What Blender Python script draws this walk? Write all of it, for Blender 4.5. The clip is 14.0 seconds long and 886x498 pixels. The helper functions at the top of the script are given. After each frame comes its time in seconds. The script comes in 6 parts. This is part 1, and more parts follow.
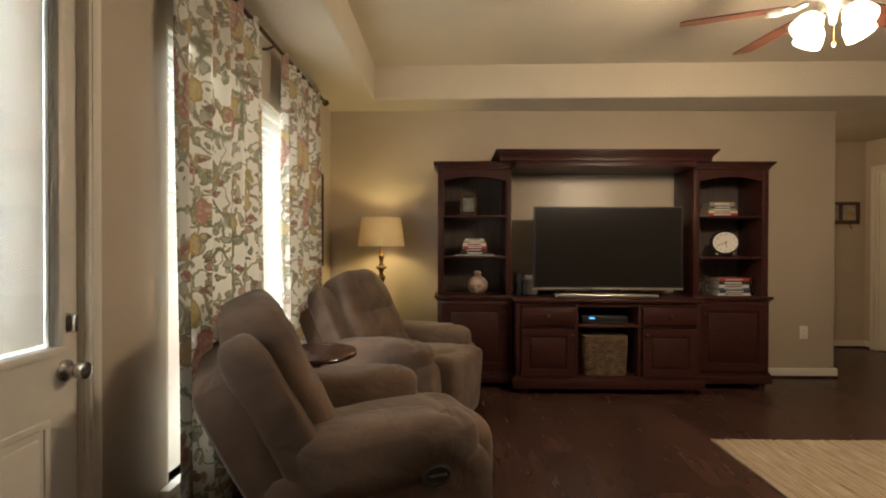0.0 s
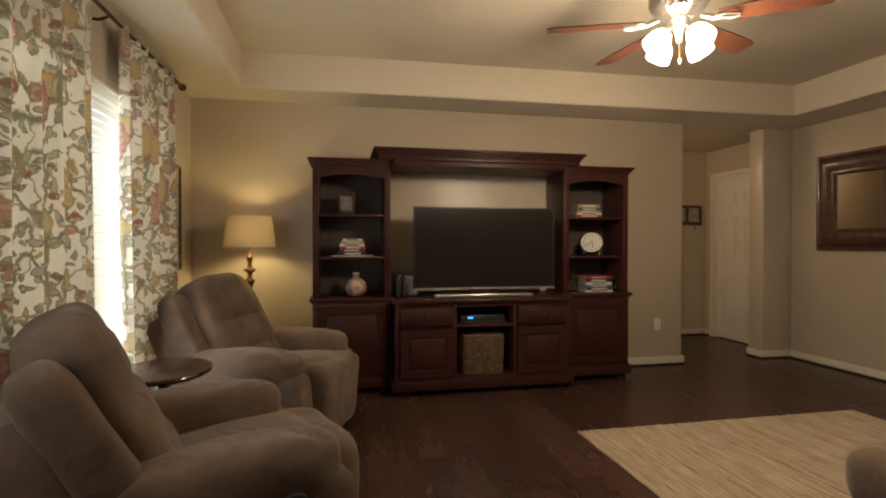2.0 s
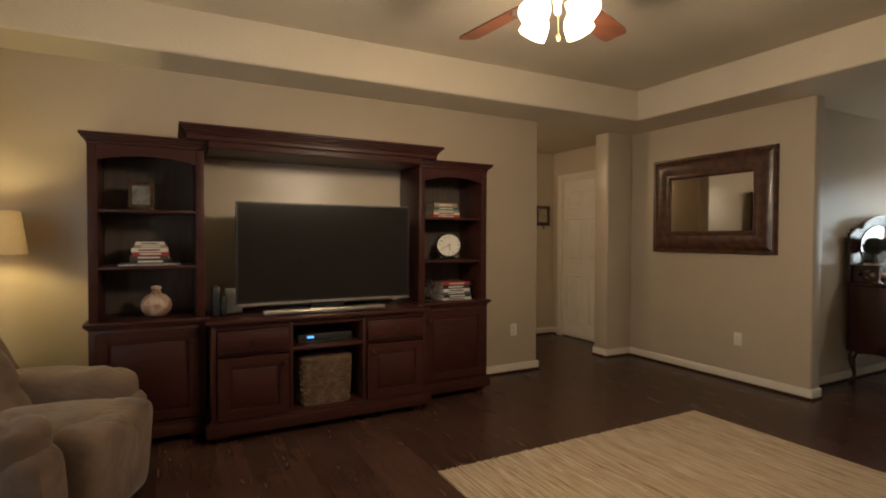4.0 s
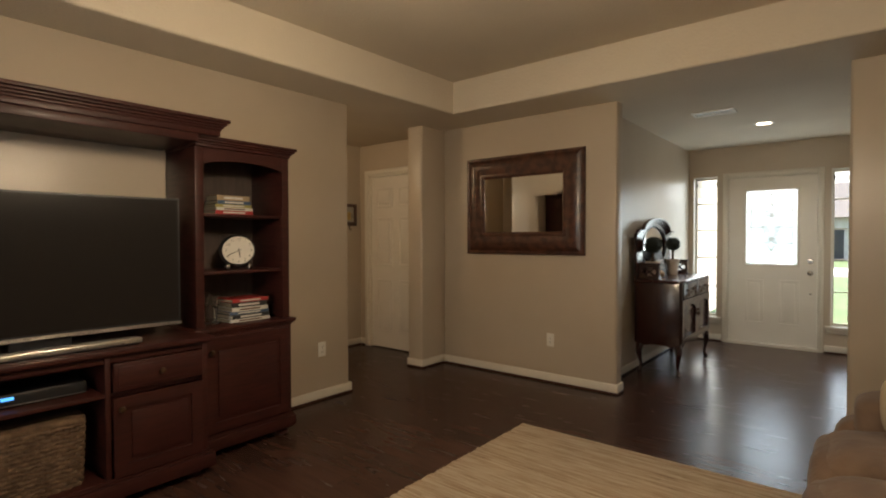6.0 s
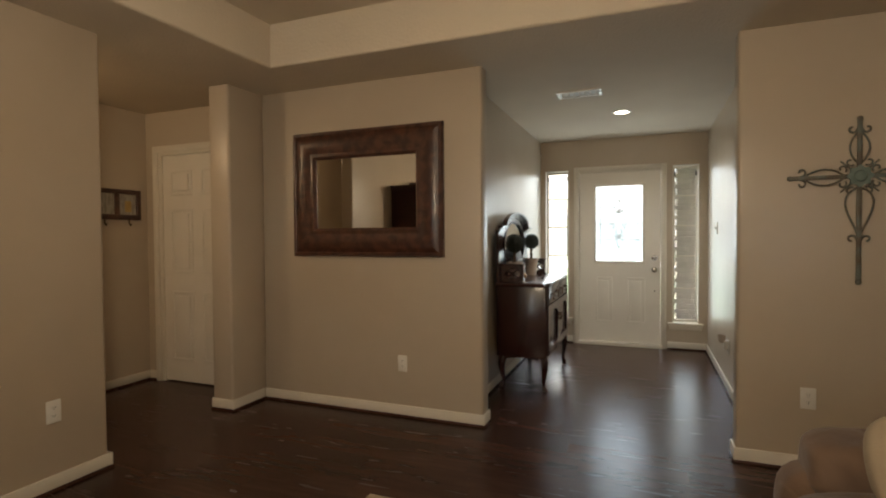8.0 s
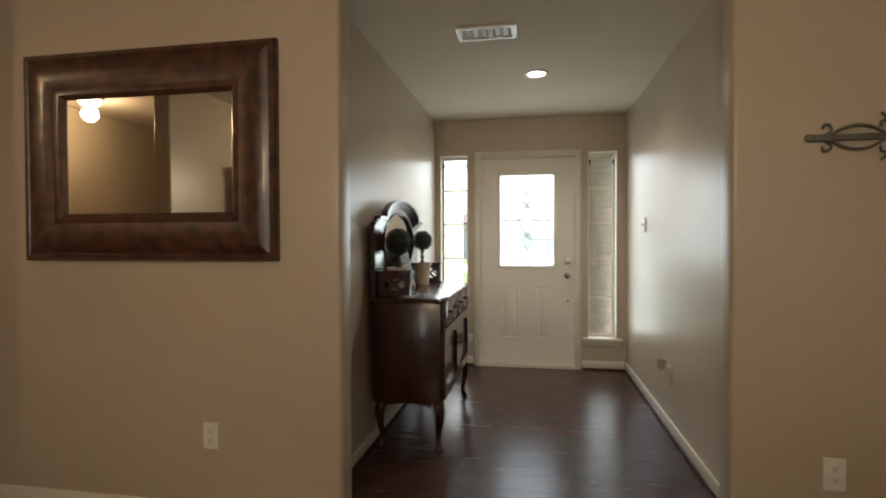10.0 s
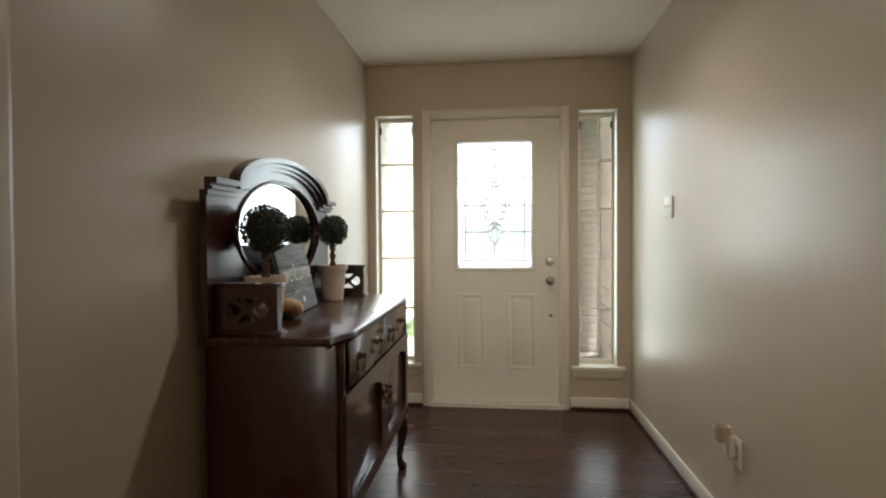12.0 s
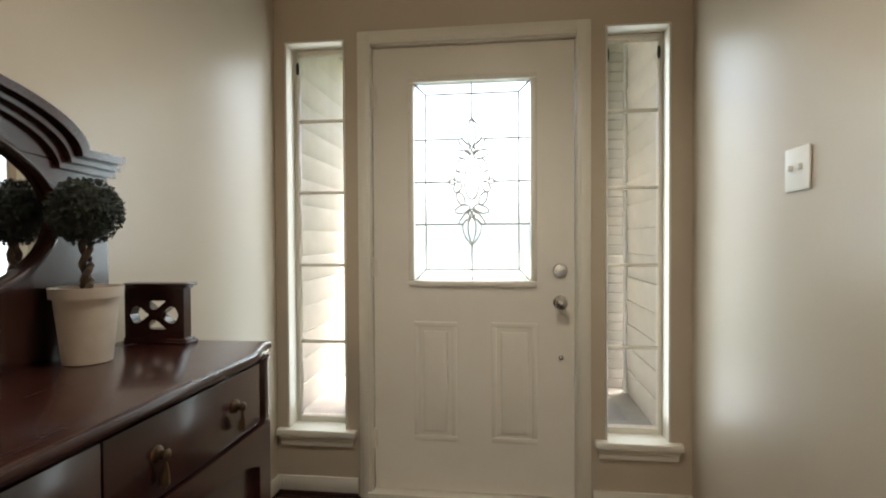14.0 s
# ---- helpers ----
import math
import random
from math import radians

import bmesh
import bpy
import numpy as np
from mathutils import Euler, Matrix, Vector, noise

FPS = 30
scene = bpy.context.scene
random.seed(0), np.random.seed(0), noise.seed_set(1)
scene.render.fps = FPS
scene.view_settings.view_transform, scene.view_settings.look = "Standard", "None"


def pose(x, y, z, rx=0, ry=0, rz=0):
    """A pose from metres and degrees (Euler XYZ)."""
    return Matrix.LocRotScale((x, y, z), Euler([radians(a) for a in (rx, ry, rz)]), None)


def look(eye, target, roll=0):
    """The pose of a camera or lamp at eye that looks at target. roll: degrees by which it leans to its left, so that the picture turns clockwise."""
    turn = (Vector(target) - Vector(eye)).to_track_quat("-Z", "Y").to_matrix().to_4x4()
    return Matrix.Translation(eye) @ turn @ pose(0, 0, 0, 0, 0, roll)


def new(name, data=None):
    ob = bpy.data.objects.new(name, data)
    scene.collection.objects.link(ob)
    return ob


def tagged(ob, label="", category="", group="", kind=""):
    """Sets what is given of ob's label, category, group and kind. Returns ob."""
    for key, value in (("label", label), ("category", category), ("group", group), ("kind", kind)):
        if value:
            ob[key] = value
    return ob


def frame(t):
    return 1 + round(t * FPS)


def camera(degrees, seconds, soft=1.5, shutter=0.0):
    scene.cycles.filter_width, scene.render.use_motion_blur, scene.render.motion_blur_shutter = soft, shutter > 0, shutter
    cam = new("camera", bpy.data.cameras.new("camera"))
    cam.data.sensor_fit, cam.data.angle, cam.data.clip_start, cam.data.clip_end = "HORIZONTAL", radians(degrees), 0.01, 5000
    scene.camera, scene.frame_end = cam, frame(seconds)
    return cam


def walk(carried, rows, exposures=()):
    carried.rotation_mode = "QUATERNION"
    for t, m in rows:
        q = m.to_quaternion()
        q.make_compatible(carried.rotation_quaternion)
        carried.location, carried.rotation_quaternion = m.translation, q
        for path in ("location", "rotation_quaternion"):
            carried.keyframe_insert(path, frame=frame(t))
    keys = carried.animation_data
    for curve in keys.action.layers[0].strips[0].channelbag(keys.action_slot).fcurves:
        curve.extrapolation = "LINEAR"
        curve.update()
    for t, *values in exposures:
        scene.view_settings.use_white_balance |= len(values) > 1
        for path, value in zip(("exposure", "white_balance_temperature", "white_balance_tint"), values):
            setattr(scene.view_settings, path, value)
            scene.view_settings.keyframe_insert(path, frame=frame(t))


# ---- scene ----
cam = camera(81.7, 14.0, soft=2.0)
METRES, EYE, TILT, LEAN, TURN = 6.65, 1.195, 0.0, 0.0, 0.8
ROWS = [
    (0.0, 0.0, 0.0, 0.0, 0.0, -0.43, -0.15),
    (0.5, 0.0038, 0.0007, -0.0002, -2.79, -0.43, -0.09),
    (1.0, 0.007, 0.0032, 0.0006, -5.66, -0.52, -0.12),
    (1.5, 0.0108, 0.0082, 0.0026, -8.79, -0.58, -0.12),
    (2.0, 0.0156, 0.0171, 0.0034, -12.26, -0.67, -0.06),
    (2.5, 0.022, 0.0327, 0.0055, -15.63, -0.91, -0.04),
    (3.0, 0.0318, 0.0553, 0.0088, -19.64, -1.14, -0.08),
    (5.5, 0.0819, 0.1779, 0.0147, -45.62, -1.01, -0.05),
    (6.0, 0.1004, 0.2011, 0.0148, -51.62, -1.11, 0.13),
    (6.5, 0.13, 0.2229, 0.0142, -55.71, -1.27, 0.26),
    (7.0, 0.1614, 0.2433, 0.0155, -59.78, -1.08, 0.18),
    (7.5, 0.1951, 0.2651, 0.0154, -64.32, -1.2, 0.19),
    (8.0, 0.2347, 0.2798, 0.0143, -69.2, -1.39, 0.41),
    (8.5, 0.2785, 0.2896, 0.0138, -73.06, -1.27, 0.37),
    (11.0, 0.5317, 0.3181, 0.0018, -83.47, -1.13, 0.34),
    (11.5, 0.5854, 0.3177, 0.0023, -84.2, -1.3, 0.44),
    (12.0, 0.6395, 0.3165, -0.0009, -84.85, -1.12, 0.34),
    (12.5, 0.6924, 0.314, -0.0022, -85.16, -0.91, 0.43),
    (13.0, 0.7455, 0.3048, -0.0038, -84.8, -0.94, 0.46),
    (13.5, 0.7937, 0.296, -0.0045, -84.55, -1.0, 0.27),
    (14.0, 0.8439, 0.293, -0.0046, -83.83, -0.95, 0.3),
]
walk(cam, [(t, pose(0, 0, EYE, TILT, LEAN, TURN) @ pose(METRES * x, METRES * y, METRES * z, 90 + pitch, roll, yaw)) for t, x, y, z, yaw, pitch, roll in ROWS],
     exposures=[(0.0, 2.64), (3.0, 2.54), (8.0, 2.60), (11.0, 2.56), (14.0, 2.60)])

# ---- world and light ----
world = bpy.data.worlds.new("sky")
scene.world = world
world.use_nodes = True
wn = world.node_tree
sky = wn.nodes.new("ShaderNodeTexSky")
sky.sky_type, sky.sun_disc = "NISHITA", False
sky.sun_elevation, sky.sun_rotation = radians(58), radians(143)
sky.air_density, sky.dust_density, sky.ozone_density = 1.0, 6.0, 1.0
wn.links.new(sky.outputs["Color"], wn.nodes["Background"].inputs["Color"])
wn.nodes["Background"].inputs["Strength"].default_value = 0.15

sun = new("sun", bpy.data.lights.new("sun", "SUN"))
sun.data.energy, sun.data.angle, sun.data.color = 1.8, radians(12), (1.0, 0.95, 0.88)
sun.matrix_world = look((0, 0, 20), (-7.5, 10, 0))


def lamp(name, kind, energy, colour, m, size=0.1, size_y=None, spread=None):
    ob = new(name, bpy.data.lights.new(name, kind))
    ob.data.energy, ob.data.color = energy, colour
    if kind == "AREA":
        ob.data.shape, ob.data.size, ob.data.size_y = "RECTANGLE", size, size_y or size
        if spread:
            ob.data.spread = radians(spread)
    else:
        ob.data.shadow_soft_size = size
    ob.matrix_world = m
    return ob


WARM = (1.0, 0.80, 0.555)
DAY = (0.82, 0.95, 0.99)
SHADED_DAY = (0.94, 0.96, 0.92)
# daylight entering by the window, the patio door, the front door's glass and the sidelights
lamp("window_daylight", "AREA", 8.0, SHADED_DAY, look((-1.085, 2.92, 1.15), (0, 2.92, 1.1)), 1.8, 1.7)
lamp("blind_daylight", "AREA", 1.6, DAY, look((-1.22, 2.92, 1.15), (0, 2.92, 1.1)), 1.8, 1.7)
lamp("patio_daylight", "AREA", 1.3, SHADED_DAY, look((-1.085, 1.09, 1.415), (0, 1.09, 1.35)), 0.56, 0.95)
lamp("patio_blind_daylight", "AREA", 6.5, DAY, look((-1.20, 1.06, 1.45), (0, 1.06, 1.4)), 0.6, 1.0)
lamp("door_daylight", "AREA", 0.95, DAY, look((7.865, 2.18, 1.43), (0, 2.18, 1.3)), 0.50, 0.85)
lamp("door_glass_daylight", "AREA", 0.30, DAY, look((7.96, 2.18, 1.43), (0, 2.18, 1.43)), 0.52, 0.87)
for y in (2.8875, 1.47):
    lamp("sidelight_daylight", "AREA", 0.52, DAY, look((7.915, y, 1.19), (0, y, 1.1)), 0.22, 1.66)
# the lamps of the place
lamp("floor_lamp_bulb", "POINT", 1.6, (1.0, 0.82, 0.38), pose(-0.585, 4.35, 1.30), 0.04)
lamp("hall_bulb", "POINT", 2.3, (1.0, 0.72, 0.42), pose(3.15, 5.70, 2.28), 0.06)
down = lamp("downlight_bulb", "SPOT", 9, (0.97, 0.95, 0.86), look((6.53, 2.09, 2.40), (6.53, 2.09, 0)), 0.05)
down.data.spot_size, down.data.spot_blend = radians(150), 0.8

# ---- materials ----


def material(name, base, rough=0.6, metal=0.0, second=None, scale=6.0, detail=4.0, bump=0.0, bump_scale=60.0, stretch=(1, 1, 1),
             spec=0.5, coat=0.0, random_mix=0.0, sheen=0.0, contrast=(0.35, 0.65), distort=0.0, vary=1.0):
    m = bpy.data.materials.new(name)
    m.use_nodes = True
    nt = m.node_tree
    b = nt.nodes["Principled BSDF"]
    b.inputs["Roughness"].default_value, b.inputs["Metallic"].default_value = rough, metal
    b.inputs["Specular IOR Level"].default_value = spec
    b.inputs["Coat Weight"].default_value, b.inputs["Coat Roughness"].default_value = coat, 0.12
    b.inputs["Sheen Weight"].default_value = sheen
    b.inputs["Base Color"].default_value = (*base, 1)
    co = nt.nodes.new("ShaderNodeTexCoord")
    mp = nt.nodes.new("ShaderNodeMapping")
    mp.inputs["Scale"].default_value = stretch
    nt.links.new(co.outputs["Object"], mp.inputs["Vector"])
    vec = mp.outputs["Vector"]
    info = nt.nodes.new("ShaderNodeObjectInfo")
    if random_mix:
        add = nt.nodes.new("ShaderNodeVectorMath")
        add.operation = "MULTIPLY_ADD"
        add.inputs[1].default_value = (1, 1, 1)
        sc = nt.nodes.new("ShaderNodeVectorMath")
        sc.operation = "SCALE"
        sc.inputs[0].default_value = (37, 23, 11)
        nt.links.new(info.outputs["Random"], sc.inputs["Scale"])
        nt.links.new(vec, add.inputs[0])
        nt.links.new(sc.outputs["Vector"], add.inputs[2])
        vec = add.outputs["Vector"]
    if second:
        n1 = nt.nodes.new("ShaderNodeTexNoise")
        n1.inputs["Scale"].default_value, n1.inputs["Detail"].default_value = scale, detail
        n1.inputs["Distortion"].default_value = distort
        nt.links.new(vec, n1.inputs["Vector"])
        ramp = nt.nodes.new("ShaderNodeMapRange")
        ramp.inputs["From Min"].default_value, ramp.inputs["From Max"].default_value = contrast
        nt.links.new(n1.outputs["Fac"], ramp.inputs["Value"])
        mix = nt.nodes.new("ShaderNodeMix")
        mix.data_type = "RGBA"
        mix.inputs["A"].default_value, mix.inputs["B"].default_value = (*base, 1), (*second, 1)
        nt.links.new(ramp.outputs["Result"], mix.inputs["Factor"])
        colour = mix.outputs["Result"]
        if random_mix:
            hv = nt.nodes.new("ShaderNodeHueSaturation")
            mr = nt.nodes.new("ShaderNodeMapRange")
            mr.inputs["To Min"].default_value, mr.inputs["To Max"].default_value = 1 - random_mix, 1 + random_mix
            nt.links.new(info.outputs["Random"], mr.inputs["Value"])
            nt.links.new(mr.outputs["Result"], hv.inputs["Value"])
            nt.links.new(colour, hv.inputs["Color"])
            colour = hv.outputs["Color"]
        nt.links.new(colour, b.inputs["Base Color"])
        rr = nt.nodes.new("ShaderNodeMapRange")
        rr.inputs["To Min"].default_value, rr.inputs["To Max"].default_value = max(rough - 0.06 * vary, 0.02), min(rough + 0.08 * vary, 1)
        nt.links.new(n1.outputs["Fac"], rr.inputs["Value"])
        nt.links.new(rr.outputs["Result"], b.inputs["Roughness"])
    if bump:
        n2 = nt.nodes.new("ShaderNodeTexNoise")
        n2.inputs["Scale"].default_value, n2.inputs["Detail"].default_value = bump_scale, 3
        nt.links.new(vec, n2.inputs["Vector"])
        bp = nt.nodes.new("ShaderNodeBump")
        bp.inputs["Strength"].default_value, bp.inputs["Distance"].default_value = bump, 0.01
        nt.links.new(n2.outputs["Fac"], bp.inputs["Height"])
        nt.links.new(bp.outputs["Normal"], b.inputs["Normal"])
    return m


def glow(name, colour, strength):
    m = bpy.data.materials.new(name)
    m.use_nodes = True
    b = m.node_tree.nodes["Principled BSDF"]
    b.inputs["Base Color"].default_value = (*colour, 1)
    b.inputs["Emission Color"].default_value = (*colour, 1)
    b.inputs["Emission Strength"].default_value = strength
    return m


def glass(name, rough=0.0, tint=(1, 1, 1)):
    m = bpy.data.materials.new(name)
    m.use_nodes = True
    b = m.node_tree.nodes["Principled BSDF"]
    b.inputs["Base Color"].default_value = (*tint, 1)
    b.inputs["Transmission Weight"].default_value = 1
    b.inputs["Roughness"].default_value, b.inputs["IOR"].default_value = rough, 1.45
    return m


M_WALL = material("wall_paint", (0.50, 0.420, 0.325), 0.32, second=(0.47, 0.391, 0.298), scale=1.6, bump=0.05, bump_scale=150, spec=0.5)
M_CEIL = material("ceiling_paint", (0.66, 0.58, 0.46), 0.85, second=(0.63, 0.55, 0.44), scale=2, bump=0.35, bump_scale=55, spec=0.2)
M_TRIM = material("trim_paint", (0.72, 0.67, 0.58), 0.35, second=(0.68, 0.63, 0.54), scale=4, bump=0.03, bump_scale=40)
M_DOOR = material("door_paint", (0.76, 0.71, 0.63), 0.30, second=(0.72, 0.67, 0.59), scale=3, bump=0.03, bump_scale=30)
M_PLANK = material("dark_floor_wood", (0.068, 0.0335, 0.0240), 0.27, second=(0.038, 0.0185, 0.0140), scale=5, detail=7, stretch=(5, 0.7, 4), bump=0.0,
                   bump_scale=30, random_mix=0.24, distort=0.6, spec=0.20, vary=0.12, contrast=(0.25, 0.75))
M_SUB = material("subfloor", (0.02, 0.012, 0.008), 0.8)
M_CHERRY = material("dark_cherry_wood", (0.050, 0.0132, 0.0102), 0.42, second=(0.033, 0.0098, 0.0080), scale=5, detail=5, stretch=(1.2, 1.2, 9), bump=0.03,
                    bump_scale=25, distort=0.5, coat=0.03, spec=0.28)
M_BACK = material("dark_back_panel", (0.088, 0.064, 0.054), 0.45, second=(0.066, 0.048, 0.041), scale=5, stretch=(8, 8, 1))
M_MAHOG = material("mahogany", (0.040, 0.0115, 0.0085), 0.25, second=(0.027, 0.0080, 0.0062), scale=4, detail=6, stretch=(5, 5, 1.0), vary=0.4, bump=0.008, bump_scale=30,
                   distort=0.7, coat=0.45)
M_MAHOG_H = material("mahogany_top", (0.046, 0.014, 0.010), 0.24, second=(0.036, 0.011, 0.008), scale=4, detail=6, stretch=(1, 6, 6), bump=0.02,
                     bump_scale=30, distort=0.7, coat=0.3)
M_SUEDE = material("brown_microsuede", (0.172, 0.114, 0.080), 0.95, second=(0.098, 0.065, 0.047), scale=4.5, detail=8, bump=0.12, bump_scale=60, sheen=0.16, spec=0.12,
                   contrast=(0.33, 0.68), distort=0.7)
nt = M_SUEDE.node_tree
wr = nt.nodes.new("ShaderNodeTexNoise")
wr.inputs["Scale"].default_value, wr.inputs["Detail"].default_value, wr.inputs["Distortion"].default_value = 6.0, 4.0, 1.2
bp = nt.nodes.new("ShaderNodeBump")
bp.inputs["Strength"].default_value, bp.inputs["Distance"].default_value = 0.42, 0.032
old = next(n for n in nt.nodes if n.type == "BUMP" and n != bp)
nt.links.new(nt.nodes["Mapping"].outputs["Vector"], wr.inputs["Vector"])
nt.links.new(wr.outputs["Fac"], bp.inputs["Height"])
nt.links.new(bp.outputs["Normal"], old.inputs["Normal"])
M_BLACK = material("black_plastic", (0.012, 0.012, 0.013), 0.35, second=(0.018, 0.018, 0.02), scale=30)
M_SCREEN = material("tv_screen", (0.016, 0.0135, 0.0125), 0.20, spec=0.25)
M_SILVER = material("brushed_silver", (0.62, 0.60, 0.56), 0.28, 0.9, second=(0.5, 0.48, 0.45), scale=20, stretch=(1, 20, 20))
M_CHROME = material("satin_nickel", (0.55, 0.53, 0.50), 0.25, 1.0, second=(0.45, 0.43, 0.4), scale=25)
M_BRONZE = material("dark_bronze", (0.055, 0.035, 0.022), 0.38, 0.8, second=(0.12, 0.075, 0.04), scale=25)
M_BRASS = material("antique_brass", (0.24, 0.15, 0.06), 0.35, 0.85, second=(0.12, 0.07, 0.03), scale=20)
M_WHITE = material("white_plastic", (0.75, 0.72, 0.66), 0.35, second=(0.71, 0.68, 0.62), scale=15)
M_LEAD = material("lead_came", (0.70, 0.70, 0.68), 0.5, 0.1, second=(0.64, 0.64, 0.62), scale=30)
M_DARK = material("dark_slot", (0.03, 0.028, 0.025), 0.6)
M_SHADE = material("linen_shade", (0.62, 0.50, 0.32), 0.9, second=(0.54, 0.43, 0.27), scale=80, stretch=(1, 1, 6), bump=0.1, bump_scale=200)
nt = M_SHADE.node_tree
tl = nt.nodes.new("ShaderNodeBsdfTranslucent")
tl.inputs["Color"].default_value = (0.78, 0.68, 0.52, 1)
ms = nt.nodes.new("ShaderNodeMixShader")
ms.inputs["Fac"].default_value = 0.17
nt.links.new(nt.nodes["Principled BSDF"].outputs["BSDF"], ms.inputs[1])
nt.links.new(tl.outputs["BSDF"], ms.inputs[2])
nt.links.new(ms.outputs["Shader"], nt.nodes["Material Output"].inputs["Surface"])
M_MIRROR = material("mirror_glass", (0.86, 0.87, 0.86), 0.015, 1.0)
M_GLASS = glass("clear_glass")
M_FROST = glass("frosted_glass", 0.18, (0.85, 0.90, 0.93))
M_FANGLASS = glow("lit_frosted_glass", (1.0, 0.80, 0.55), 1.6)
M_BULB = glow("lit_downlight", (1.0, 0.86, 0.66), 2.6)
M_LED = glow("blue_display", (0.08, 0.35, 1.0), 0.32)
M_BLADE = material("reddish_fan_wood", (0.13, 0.045, 0.024), 0.4, second=(0.08, 0.028, 0.016), scale=5, stretch=(1, 8, 8), distort=0.5, coat=0.1)
M_LEAF = material("boxwood_leaf", (0.011, 0.014, 0.008), 0.75, second=(0.021, 0.025, 0.014), scale=60)
M_BARK = material("twisted_stem", (0.09, 0.055, 0.03), 0.8, second=(0.05, 0.03, 0.018), scale=40, bump=0.4, bump_scale=80)
M_POT = material("cream_clay_pot", (0.52, 0.44, 0.36), 0.7, second=(0.44, 0.36, 0.29), scale=12, bump=0.08, bump_scale=50)
M_SIGN = material("grey_barn_board", (0.20, 0.215, 0.23), 0.75, second=(0.12, 0.13, 0.14), scale=5, stretch=(1, 12, 12), bump=0.2, bump_scale=20)
M_LETTER = material("white_lettering", (0.72, 0.72, 0.70), 0.6)
M_BASKET = material("woven_seagrass", (0.17, 0.105, 0.06), 0.85, second=(0.09, 0.052, 0.028), scale=25, bump=0.3, bump_scale=60)
M_RUGBASE = material("rug_weave", (0.29, 0.235, 0.16), 0.95, second=(0.18, 0.14, 0.09), scale=30)
M_BLIND = material("white_blind_slat", (0.80, 0.80, 0.78), 0.5, second=(0.77, 0.77, 0.75), scale=6)
nt = M_BLIND.node_tree
tl = nt.nodes.new("ShaderNodeBsdfTranslucent")
tl.inputs["Color"].default_value = (0.80, 0.82, 0.82, 1)
ms = nt.nodes.new("ShaderNodeMixShader")
ms.inputs["Fac"].default_value = 0.13
nt.links.new(nt.nodes["Principled BSDF"].outputs["BSDF"], ms.inputs[1])
nt.links.new(tl.outputs["BSDF"], ms.inputs[2])
nt.links.new(ms.outputs["Shader"], nt.nodes["Material Output"].inputs["Surface"])
M_BRICK = material("porch_brick", (0.60, 0.57, 0.52), 0.85, second=(0.54, 0.51, 0.46), scale=9, bump=0.15, bump_scale=40, random_mix=0.05)
M_MORTAR = material("mortar", (0.55, 0.52, 0.48), 0.9, second=(0.50, 0.47, 0.43), scale=20)
M_SIDING = material("cream_siding", (0.56, 0.54, 0.49), 0.6, second=(0.51, 0.49, 0.44), scale=5)
M_CONC = material("porch_concrete", (0.42, 0.40, 0.37), 0.85, second=(0.34, 0.33, 0.31), scale=6, bump=0.15, bump_scale=60)
M_GRASS = material("lawn", (0.070, 0.115, 0.030), 0.9, second=(0.045, 0.080, 0.022), scale=3, bump=0.6, bump_scale=30)
M_TOWEL = material("dark_frame_leather", (0.090, 0.036, 0.021), 0.36, second=(0.040, 0.015, 0.010), scale=16, detail=7, bump=0.12, bump_scale=40, contrast=(0.38, 0.62),
                   distort=0.3, coat=0.2)

# ---- builders ----


def part(name, bm, mat, parent=None, label="", m=None, angle=40, flat=False):
    me = bpy.data.meshes.new(name)
    bmesh.ops.recalc_face_normals(bm, faces=bm.faces)
    bm.to_mesh(me)
    bm.free()
    me.materials.append(mat)
    if not flat:
        me.polygons.foreach_set("use_smooth", [True] * len(me.polygons))
        me.set_sharp_from_angle(angle=radians(angle))
    ob = new(name, me)
    if parent is not None:
        ob.parent = parent
    if m is not None:
        ob.matrix_basis = m
    if label:
        ob["label"] = label
    return ob


def thing(name, label, category, m, group="", kind=""):
    ob = new(name)
    ob.empty_display_size = 0.1
    ob.matrix_basis = m
    return tagged(ob, label, category, group, kind)


def mesh():
    return bmesh.new()


def box(bm, lo, hi, bev=0.0, seg=2, m=None):
    c = [(a + b) / 2 for a, b in zip(lo, hi)]
    s = [max(abs(b - a), 1e-5) for a, b in zip(lo, hi)]
    r = bmesh.ops.create_cube(bm, size=1, matrix=Matrix.Translation(c) @ Matrix.Diagonal((*s, 1)))
    vs = r["verts"]
    if bev:
        es = list({e for v in vs for e in v.link_edges})
        o = bmesh.ops.bevel(bm, geom=es, offset=min(bev, min(s) * 0.45), segments=seg, profile=0.5, affect="EDGES")
        vs = list({v for f in o["faces"] for v in f.verts})
        if m is not None:
            todo, seen = list(vs), set(vs)
            while todo:
                v = todo.pop()
                for e in v.link_edges:
                    w = e.other_vert(v)
                    if w not in seen:
                        seen.add(w)
                        todo.append(w)
            vs = list(seen)
    if m is not None:
        bmesh.ops.transform(bm, matrix=m, verts=vs)
    return bm


def one_box(lo, hi, bev=0.0, seg=2):
    return box(mesh(), lo, hi, bev, seg)


